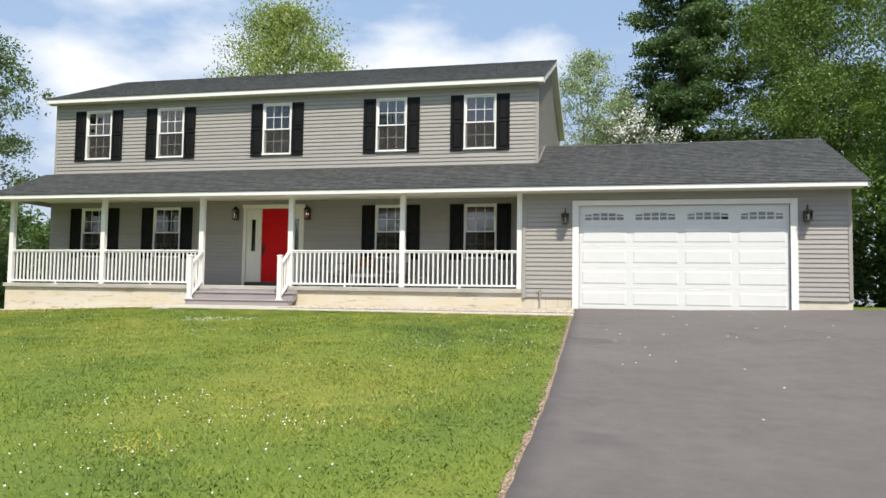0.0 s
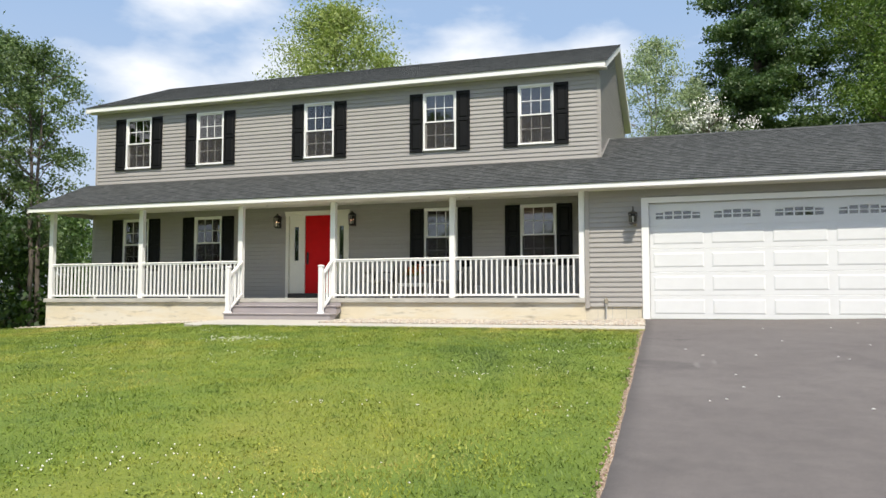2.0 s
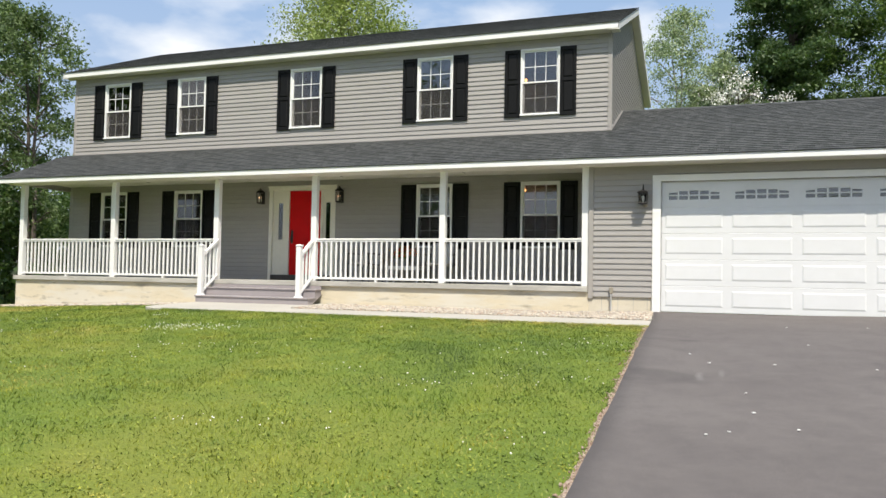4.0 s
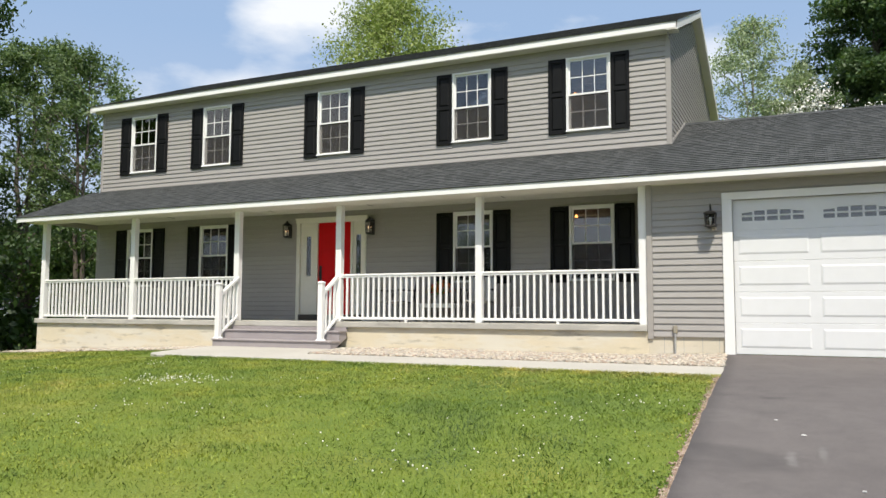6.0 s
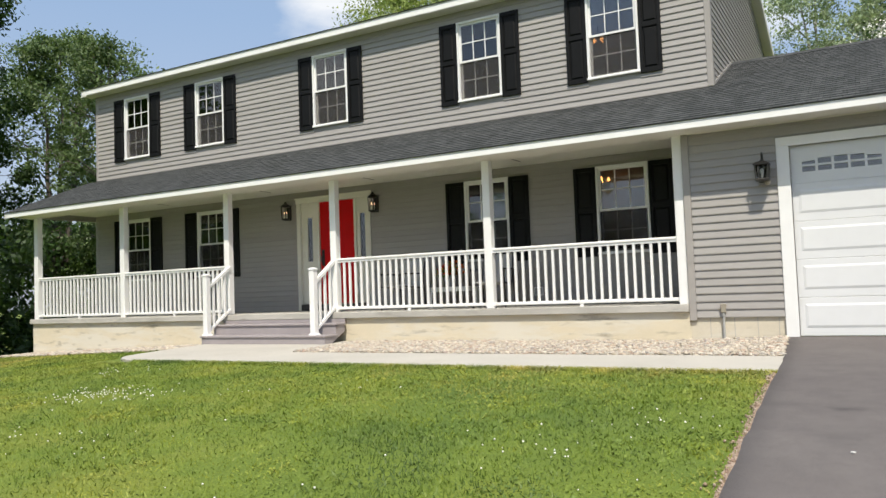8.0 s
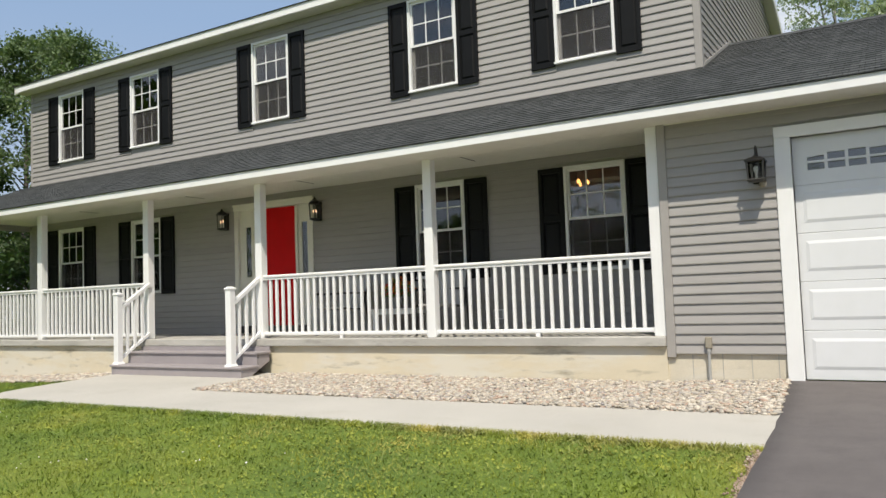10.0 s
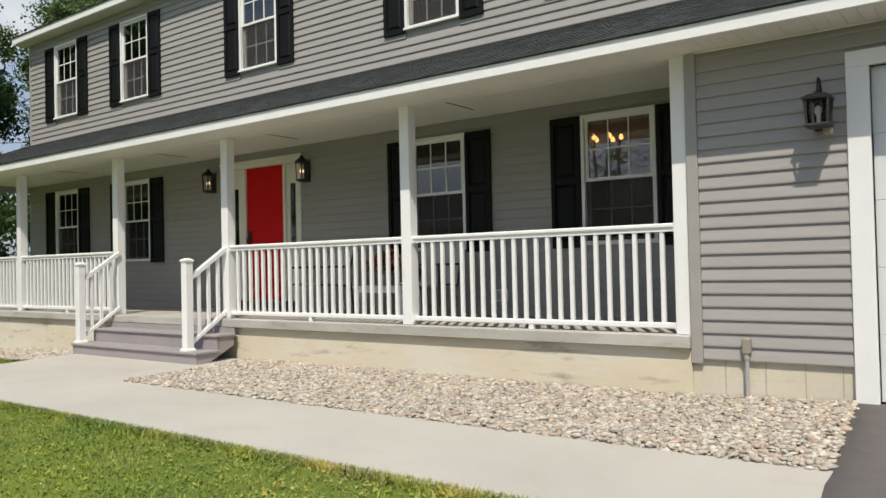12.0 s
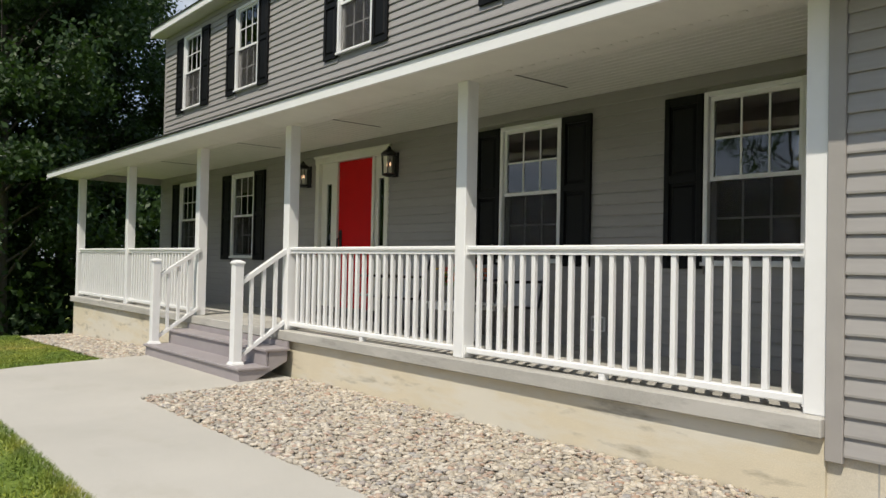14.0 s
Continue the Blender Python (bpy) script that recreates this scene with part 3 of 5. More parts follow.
# ---- roofs ----
def shingle_courses(parent, x0, x1, ya, za, yb, zb, step=0.14):
    """Overlapping courses from the eave (ya, za) up to (yb, zb)."""
    a, b = Vector((0, ya, za)), Vector((0, yb, zb))
    d = (b - a)
    length = d.length
    d.normalize()
    nrm = Vector((0, -d.z, d.y))
    if nrm.z < 0:
        nrm = -nrm
    n = math.ceil(length / step)
    for k in range(n):
        s0, s1 = k * step, min((k + 1) * step + 0.03, length)
        p = [a + d * s0, a + d * s0 + nrm * 0.013, a + d * s1 + nrm * 0.004, a + d * s1 - nrm * 0.003]
        bm = bmesh.new()
        prism(bm, [(q.y, q.z) for q in p], x0, x1)
        part("shingle_course", bm, SHINGLE, parent)


def make_roofs():
    r = thing("roof_lower", (-6, 19, 4.5), "long low roof of dark charcoal shingles over porch and garage", "roof", kind="structure")
    zt = roof_z(W)
    bm = bmesh.new()
    prism(bm, [(EAVE_Y + 0.02, EAVE_Z - 0.03), (EAVE_Y + 0.02, EAVE_Z - 0.005), (W, zt - 0.005), (W, zt - 0.06)], -16.72, XR)
    gzr = roof_z(RIDGE_G)
    prism(bm, [(EAVE_Y + 0.02, EAVE_Z - 0.03), (EAVE_Y + 0.02, EAVE_Z - 0.005), (RIDGE_G, gzr - 0.005), (GARAGE_BACK, EAVE_Z - 0.03), (GARAGE_BACK, EAVE_Z - 0.09), (RIDGE_G, gzr - 0.09)], XR, 5.05)
    part("decking", bm, SHINGLE, r)
    shingle_courses(r, -16.74, XR + 0.02, EAVE_Y - 0.02, EAVE_Z - 0.005, W - 0.01, roof_z(W - 0.01))
    shingle_courses(r, XR + 0.022, 5.08, EAVE_Y - 0.02, EAVE_Z - 0.005, RIDGE_G, gzr)
    bm = bmesh.new()
    prism(bm, [(RIDGE_G - 0.16, gzr - 0.05), (RIDGE_G, gzr + 0.03), (RIDGE_G + 0.16, gzr - 0.05), (RIDGE_G, gzr - 0.02)], XR, 5.08)
    part("ridge_cap", bm, SHINGLE, r)
    part_box("fascia", (-16.72, 5.06, EAVE_Y, EAVE_Y + 0.03, CEIL - 0.008, EAVE_Z - 0.008), WHITE, r, "white metal fascia board along the eave")
    for x, yt in ((-16.73, W), (5.02, RIDGE_G)):
        bm = bmesh.new()
        prism(bm, [(EAVE_Y, EAVE_Z - 0.13), (EAVE_Y, EAVE_Z - 0.015), (yt, roof_z(yt) - 0.015), (yt, roof_z(yt) - 0.14)], x, x + 0.03)
        part("rake_board", bm, WHITE, r)
    bm = bmesh.new()
    prism(bm, [(EAVE_Y + 0.04, CEIL + 0.01), (W, CEIL + 0.01), (W, roof_z(W) - 0.07), (EAVE_Y + 0.04, EAVE_Z - 0.04)], -16.55, -16.5)
    part("gable_infill", bm, SIDING, r)
    u = thing("roof_upper", (-9, 23, 8), "gable roof of dark charcoal shingles over the upper storey", "roof", kind="structure")
    bm = bmesh.new()
    prism(bm, [(EAVE2_Y + 0.02, EAVE2_Z - 0.03), (RIDGE2_Y, RIDGE2_Z - 0.006), (BACK_Y, BACK_Z - 0.03), (BACK_Y, BACK_Z - 0.09), (RIDGE2_Y, RIDGE2_Z - 0.09), (EAVE2_Y + 0.02, EAVE2_Z - 0.06)], -16.64, -1.91)
    part("decking", bm, SHINGLE, u)
    shingle_courses(u, -16.66, -1.89, EAVE2_Y - 0.02, EAVE2_Z - 0.015, RIDGE2_Y, RIDGE2_Z)
    part_box("fascia", (-16.64, -1.91, EAVE2_Y, EAVE2_Y + 0.03, EAVE2_Z - 0.135, EAVE2_Z - 0.012), WHITE, u, "white metal fascia board along the eave")
    bm = bmesh.new()
    box(bm, -16.64, -1.91, EAVE2_Y + 0.03, W, EAVE2_Z - 0.145, EAVE2_Z - 0.13)
    part("soffit", bm, SOFFIT, u)
    for x in (-16.65, -1.93):
        for s in (0, 1):
            ya, za = (EAVE2_Y, EAVE2_Z) if s == 0 else (BACK_Y, BACK_Z)
            bm = bmesh.new()
            prism(bm, [(ya, za - 0.17), (ya, za - 0.012), (RIDGE2_Y, RIDGE2_Z - 0.012), (RIDGE2_Y, RIDGE2_Z - 0.17)], x, x + 0.025)
            part("rake_board", bm, WHITE, u)
    for x0, x1 in ((XR, -1.93), (-16.63, XL)):
        for s in (0, 1):
            ya, za = (EAVE2_Y, EAVE2_Z) if s == 0 else (BACK_Y, BACK_Z)
            bm = bmesh.new()
            prism(bm, [(ya, za - 0.16), (ya, za - 0.145), (RIDGE2_Y, RIDGE2_Z - 0.145), (RIDGE2_Y, RIDGE2_Z - 0.16)], x0, x1)
            part("rake_soffit", bm, SOFFIT, u)


make_roofs()


def make_porch_ceiling():
    """Eave soffit, beam, and a higher ceiling of panels with grooves that run along the house."""
    yb = P + PW + 0.02
    top = CEIL + 0.135
    bm = bmesh.new()
    pts = []
    y = yb
    while y < W - 0.03:
        e = min(y + 0.083, W - 0.004)
        pts += [(y, top + 0.018), (y + 0.010, top), (e - 0.012, top), (e, top + 0.018)]
        y = e
    prism(bm, pts + [(W - 0.004, top + 0.03), (yb, top + 0.03)], -16.52, -2.27)
    tagged(link_mesh("porch_ceiling", bm, SOFFIT), "cream grooved vinyl ceiling over the porch", "ceiling", kind="structure")
    # Solid strips at the panel joints; their dark colour paints the joint's shade.
    for x in (-13.48, -10.55, -8.06, -5.13):
        bm = bmesh.new()
        box(bm, x - 0.009, x + 0.009, yb + 0.02, W - 0.45, top - 0.006, top - 0.001)
        tagged(link_mesh("trim", bm, SEAM), "dark strip coloured as the shade of a joint across the porch ceiling", "trim", kind="structure")
    bm = bmesh.new()
    prism(bm, [(EAVE_Y + 0.03, CEIL + 0.03), (P - 0.02, CEIL), (yb, CEIL), (yb, top - 0.002), (P - 0.02, top - 0.002), (EAVE_Y + 0.03, CEIL + 0.06)], -16.70, -2.27)
    x = -16.6
    while x < -2.4:
        box(bm, x, x + 0.05, P + 0.0, P + 0.03, CEIL - 0.004, CEIL - 0.0005)
        x += 0.12
    tagged(link_mesh("porch_beam", bm, SOFFIT), "cream wrapped beam and soffit above the porch posts", "beam", kind="structure")
    bm = bmesh.new()
    x = -2.27
    box(bm, -2.268, 5.02, EAVE_Y + 0.03, P, CEIL + 0.006, CEIL + 0.02)
    while x < 4.9:
        box(bm, x + 0.001, x + 0.099, EAVE_Y + 0.03, P - 0.02, CEIL + 0.001, CEIL + 0.005)
        x += 0.1
    box(bm, -2.175, 4.80, P - 0.035, P - 0.02, CEIL - 0.012, CEIL + 0.0)
    tagged(link_mesh("garage_soffit", bm, SOFFIT), "cream vented vinyl soffit under the garage eave", "soffit", kind="structure")


make_porch_ceiling()


# ---- interior seen through the panes ----
def make_interior():
    th = thing("interior_shell", (-9, 22, 3), "dim plain rooms behind the windows", "room", kind="structure")
    y0, y1 = W + 0.16, 22.3
    xa, xb = XL + 0.45, XR - 0.42
    for z0, z1 in ((1.80, 4.35), (5.05, 7.02)):
        part_box("interior_floor", (xa, xb, y0, y1, z0 - 0.1, z0), WOOD_FLOOR, th)
        part_box("interior_ceiling", (xa, xb, y0, y1, z1, z1 + 0.1), CEILING_IN, th)
        part_box("interior_wall", (xa, xb, y1, y1 + 0.1, z0, z1), INTERIOR, th)
        for x in (-14.0, -10.9, -7.6, -4.85):
            part_box("partition", (x - 0.05, x + 0.05, y0, y1, z0, z1), INTERIOR, th)


make_interior()


# ---- windows ----
def window_unit(cx, z0, z1, idx):
    """A white double-hung window with six lites over six."""
    x0, x1 = cx - WIN_W / 2, cx + WIN_W / 2
    th = thing("window_%d" % idx, (cx, W, z0), "white vinyl double-hung window with six panes over six", "window", "windows of the house front", "structure")
    fw = 0.042
    zm = (z0 + z1) / 2
    bm = bmesh.new()
    f = W - 0.045
    for d in ((x0, x0 + fw, f, W + 0.09, z0, z1), (x1 - fw, x1, f, W + 0.09, z0, z1), (x0 + fw, x1 - fw, f, W + 0.09, z1 - fw, z1), (x0 + fw, x1 - fw, f, W + 0.09, z0, z0 + fw)):
        rbox(bm, *d, 0.004)
    part("frame", bm, WHITE, th)
    part_box("window_sill", (x0 - 0.01, x1 + 0.01, f - 0.02, f, z0 - 0.004, z0 + 0.028), WHITE, th, r=0.004)
    bm = bmesh.new()
    box(bm, x0 + fw, x1 - fw, W - 0.001, W + 0.001, z0 + fw, zm - 0.022)
    scr = part("insect_screen", bm, SCREEN, th, "grey insect screen over the lower sash")
    scr.visible_shadow = False
    for name, za, zb, ya in (("upper_sash", zm - 0.02, z1 - fw, W - 0.012), ("lower_sash", z0 + fw, zm + 0.02, W + 0.025)):
        bm = bmesh.new()
        s = 0.034
        a, b = x0 + fw, x1 - fw
        for d in ((a, a + s, za, zb), (b - s, b, za, zb), (a + s, b - s, zb - s, zb), (a + s, b - s, za, za + s)):
            box(bm, d[0], d[1], ya, ya + 0.035, d[2], d[3])
        sash = part(name, bm, WHITE, th)
        gx0, gx1, g0, g1 = a + s, b - s, za + s, zb - s
        bm = bmesh.new()
        box(bm, gx0, gx1, ya + 0.014, ya + 0.020, g0, g1)
        pane = part("pane", bm, GLASS, sash)
        pane.visible_shadow = False
        bm = bmesh.new()
        for k in (1, 2):
            xx = gx0 + (gx1 - gx0) * k / 3
            box(bm, xx - 0.008, xx + 0.008, ya + 0.008, ya + 0.0135, g0, g1)
        for k in range(3):
            xa, xb = gx0 + (gx1 - gx0) * k / 3 + (0.008 if k else 0), gx0 + (gx1 - gx0) * (k + 1) / 3 - (0.008 if k < 2 else 0)
            box(bm, xa, xb, ya + 0.008, ya + 0.0135, (g0 + g1) / 2 - 0.008, (g0 + g1) / 2 + 0.008)
        part("muntin_grid", bm, WHITE, sash)


def shutter(cx, z0, z1, side, where):
    """A black raised-panel shutter beside a window."""
    w = 0.345 if z0 > 4 else 0.365
    x0 = cx - WIN_W / 2 - w - 0.008 if side < 0 else cx + WIN_W / 2 + 0.008
    x1 = x0 + w
    z0, z1 = z0 - 0.03, z1 - 0.005
    th = thing("shutter", (x0, W - 0.03, z0), "black raised-panel shutter beside %s" % where, "shutter", "shutters of the house front")
    y0, y1 = W - 0.052, W - 0.017
    bm = bmesh.new()
    st = 0.05
    zm = z0 + (z1 - z0) * 0.52
    for d in ((x0, x0 + st, z0, z1), (x1 - st, x1, z0, z1), (x0 + st, x1 - st, z0, z0 + 0.07), (x0 + st, x1 - st, zm - 0.035, zm + 0.035), (x0 + st, x1 - st, z1 - 0.07, z1)):
        rbox(bm, d[0], d[1], y0, y1, d[2], d[3], 0.003)
    part("shutter_frame", bm, BLACK, th)
    for a, b in ((z0 + 0.07, zm - 0.035), (zm + 0.035, z1 - 0.07)):
        bm = bmesh.new()
        box(bm, x0 + st, x1 - st, y0 + 0.022, y1, a, b)
        v = box(bm, x0 + st + 0.02, x1 - st - 0.02, y0 + 0.006, y0 + 0.022, a + 0.02, b - 0.02)
        for q in v:
            if q.co.y < y0 + 0.01:
                q.co.x += 0.02 if q.co.x < (x0 + x1) / 2 else -0.02
                q.co.z += 0.02 if q.co.z < (a + b) / 2 else -0.02
        part("raised_panel", bm, BLACK, th)


def make_windows():
    idx = 1
    for z, skip, where, cols in ((UP_Z, (), "an upper window", COLS), (LOW_Z, (2,), "a porch window", LOW_COLS)):
        for k, c in enumerate(cols):
            if k in skip:
                continue
            window_unit(c, z[0], z[1], idx)
            idx += 1
            for side in (-1, 1):
                shutter(c, z[0], z[1], side, where)


make_windows()


# ---- front door ----
def make_front_door():
    th = thing("door_1", (-9.3, W, DECK), "closed red front door with cream trim and narrow sidelights on the porch", "front door", kind="structure")
    x0, x1, z0, z1 = UNIT
    d0, d1 = -9.715, -8.875
    f = W - 0.03
    bm = bmesh.new()
    t = 0.09
    for d in ((x0, x0 + t, z0, z1 - 0.11), (x1 - t, x1, z0, z1 - 0.11), (x0 - 0.02, x1 + 0.02, z1 - 0.11, z1)):
        rbox(bm, d[0], d[1], f, W + 0.1, d[2], d[3], 0.004)
    rbox(bm, x0 - 0.03, x1 + 0.03, f - 0.02, f + 0.01, z1 - 0.025, z1 + 0.005, 0.003)
    part("door_trim", bm, CREAM, th, "cream door trim")
    bm = bmesh.new()
    for a, b in ((d0 - 0.055, d0 - 0.005), (d1 + 0.005, d1 + 0.055)):
        box(bm, a, b, W + 0.0, W + 0.1, z0 + 0.13, z1 - 0.11)
    part("door_jamb", bm, CREAM, th)
    part_box("threshold", (x0 + t, x1 - t, W - 0.05, W + 0.12, z0, z0 + 0.125), DARK_GAP, th, "dark worn threshold")
    bm = bmesh.new()
    rbox(bm, d0, d1, W + 0.03, W + 0.075, z0 + 0.13, z1 - 0.115, 0.003)
    leaf = part("door_leaf", bm, RED, th, "red painted door leaf")
    for a, b in ((x0 + t, d0 - 0.055), (d1 + 0.055, x1 - t)):
        c = (a + b) / 2
        bm = bmesh.new()
        wall_with_holes(bm, a, b, z0 + 0.13, z1 - 0.11, W + 0.03, W + 0.07, [(c - 0.06, c + 0.06, z0 + 0.98, z0 + 1.86)])
        side = part("sidelight", bm, CREAM, th)
        bm = bmesh.new()
        box(bm, c - 0.06, c + 0.06, W + 0.045, W + 0.05, z0 + 0.98, z0 + 1.86)
        pane = part("pane", bm, GLASS, side)
        pane.visible_shadow = False
    bm = bmesh.new()
    rbox(bm, d0 + 0.04, d0 + 0.10, W + 0.015, W + 0.03, z0 + 0.88, z0 + 1.2, 0.004)
    tube(bm, (d0 + 0.07, W + 0.0, z0 + 0.93), (d0 + 0.07, W - 0.03, z0 + 0.96), 0.009, 0.009)
    tube(bm, (d0 + 0.07, W - 0.03, z0 + 0.95), (d0 + 0.07, W - 0.03, z0 + 1.08), 0.010, 0.010)
    tube(bm, (d0 + 0.07, W - 0.03, z0 + 1.07), (d0 + 0.07, W + 0.018, z0 + 1.10), 0.009, 0.009)
    lathe(bm, [(0.022, z0 + 1.13), (0.026, z0 + 1.14), (0.022, z0 + 1.16)], d0 + 0.07, W + 0.012, 10)
    part("door_handle", bm, METAL_BLACK, leaf, "black door handle")


make_front_door()


# ---- garage door ----
def make_garage_door():
    x0, x1, z0, z1 = G_DOOR
    tr = thing("garage_door_trim", (1.2, P, 1.3), "flat white trim boards round the garage door", "door trim", kind="structure")
    part_box("jamb", (-1.105, x0, P - 0.035, P + 0.15, z0 - 0.03, z1), WHITE, tr, r=0.004)
    part_box("jamb", (x1, 3.745, P - 0.035, P + 0.15, z0 - 0.03, z1), WHITE, tr, r=0.004)
    part_box("head", (-1.105, 3.745, P - 0.035, P + 0.15, z1, 3.77), WHITE, tr, r=0.004)
    th = thing("garage_door", (1.2, P + 0.12, z0), "closed white sectional garage door with long raised panels and arched window lites", "garage door")
    n = 5
    sh = (z1 - z0) / n
    yf = P + 0.045
    pw = (x1 - x0) / 4
    for k in range(n):
        za, zb = z0 + k * sh, z0 + (k + 1) * sh - 0.002
        bm = bmesh.new()
        top = k == n - 1
        if not top:
            rbox(bm, x0 + 0.002, x1 - 0.002, yf, yf + 0.05, za, zb, 0.004)
        else:
            zs0, zs1 = za + 0.14, zb - 0.10
            box(bm, x0 + 0.002, x1 - 0.002, yf, yf + 0.05, za, zs0)
            box(bm, x0 + 0.002, x1 - 0.002, yf, yf + 0.05, zs1, zb)
            last = x0 + 0.002
            for c in range(4):
                cx = x0 + pw * (c + 0.5)
                for j in range(5):
                    a = cx - 0.45 + j * 0.18
                    h0, h1 = a + 0.014, a + 0.166
                    rise = 0.028 * (1 - ((j - 2) / 2) ** 2)
                    box(bm, last, h0, yf, yf + 0.05, zs0, zs1)
                    za1 = zs0 + 0.068
                    zb0 = za1 + 0.022
                    box(bm, h0, h1, yf, yf + 0.05, za1, zb0)
                    zt0 = zb0 + 0.048 + rise + (-0.012 if j == 0 else 0)
                    zt1 = zb0 + 0.048 + rise + (-0.012 if j == 4 else 0)
                    prism(bm, [(h0, zt0), (h1, zt1), (h1, zs1), (h0, zs1)], yf, yf + 0.05, "y")
                    last = h1
            box(bm, last, x1 - 0.002, yf, yf + 0.05, zs0, zs1)
        sec = part("door_section", bm, WHITE_DOOR, th)
        for c in range(4):
            a, b = x0 + pw * c + 0.075, x0 + pw * (c + 1) - 0.075
            if not top:
                pa, pb = za + 0.10, zb - 0.075
                bm = bmesh.new()
                v = box(bm, a, b, yf - 0.009, yf - 0.001, pa, pb)
                for q in v:
                    if q.co.y < yf - 0.006:
                        q.co.x += 0.03 if q.co.x < (a + b) / 2 else -0.03
                        q.co.z += 0.03 if q.co.z < (pa + pb) / 2 else -0.03
                part("raised_panel", bm, WHITE_DOOR, sec)
            else:
                cx = x0 + pw * (c + 0.5)
                bm = bmesh.new()
                box(bm, cx - 0.46, cx + 0.46, yf + 0.03, yf + 0.035, zs0, zs1)
                p = part("pane", bm, GLASS, sec)
                p.visible_shadow = False
    gi = thing("garage_interior", (1.2, 20, 1.3), "dark plain garage room behind the door", "room", kind="structure")
    part_box("interior_wall", (XR, GX1 - 0.16, W - 0.1, W - 0.005, 1.2, 3.95), INTERIOR, gi)


make_garage_door()


# ---- porch posts and railings ----
POSTS = (-16.39, -13.525, -10.61, -8.13, -5.205, -2.335)


def post(cx):
    th = thing("porch_post", (cx, P + PW / 2, DECK), "square white vinyl porch post standing on the slab", "porch post", "porch posts")
    y0 = P
    bm = bmesh.new()
    rbox(bm, cx - PW / 2, cx + PW / 2, y0, y0 + PW, DECK, CEIL + 0.004, 0.006)
    part("shaft", bm, WHITE, th)


def railing(x0, x1, y):
    th = thing("porch_railing", ((x0 + x1) / 2, y, DECK), "white vinyl porch railing with square balusters between posts", "railing", "porch railings")
    bm = bmesh.new()
    rbox(bm, x0, x1, y - 0.042, y + 0.042, 2.58, 2.618, 0.01)
    box(bm, x0, x1, y - 0.026, y + 0.026, 2.55, 2.5799)
    part("top_rail", bm, WHITE, th)
    bm = bmesh.new()
    rbox(bm, x0, x1, y - 0.03, y + 0.03, 1.752, 1.80, 0.008)
    part("bottom_rail", bm, WHITE, th)
    part_box("rail_foot", ((x0 + x1) / 2 - 0.025, (x0 + x1) / 2 + 0.025, y - 0.025, y + 0.025, DECK, 1.752), WHITE, th)
    for x in (x0, x1):
        s = 0.012 if x == x0 else -0.012
        for z0, z1 in ((2.542, 2.624), (1.742, 1.81)):
            part_box("rail_bracket", (min(x, x + s), max(x, x + s), y - 0.046, y + 0.046, z0, z1), WHITE, th)
    n = round((x1 - x0) / 0.118)
    step = (x1 - x0) / n
    bm = bmesh.new()
    rbox(bm, -0.0185, 0.0185, -0.0185, 0.0185, 0, 0.753, 0.004)
    first = link_mesh("baluster", bm, WHITE)
    me = first.data
    bpy.data.objects.remove(first)
    for k in range(1, n):
        ob = new("baluster", me)
        ob.parent = th
        ob.location = (x0 + step * k - (x0 + x1) / 2, 0, 1.799 - DECK)


RAIL_Y = P + 0.062
for c in POSTS:
    post(c)
for k in (0, 1, 3, 4):
    railing(POSTS[k] + PW / 2, POSTS[k + 1] - PW / 2, RAIL_Y)


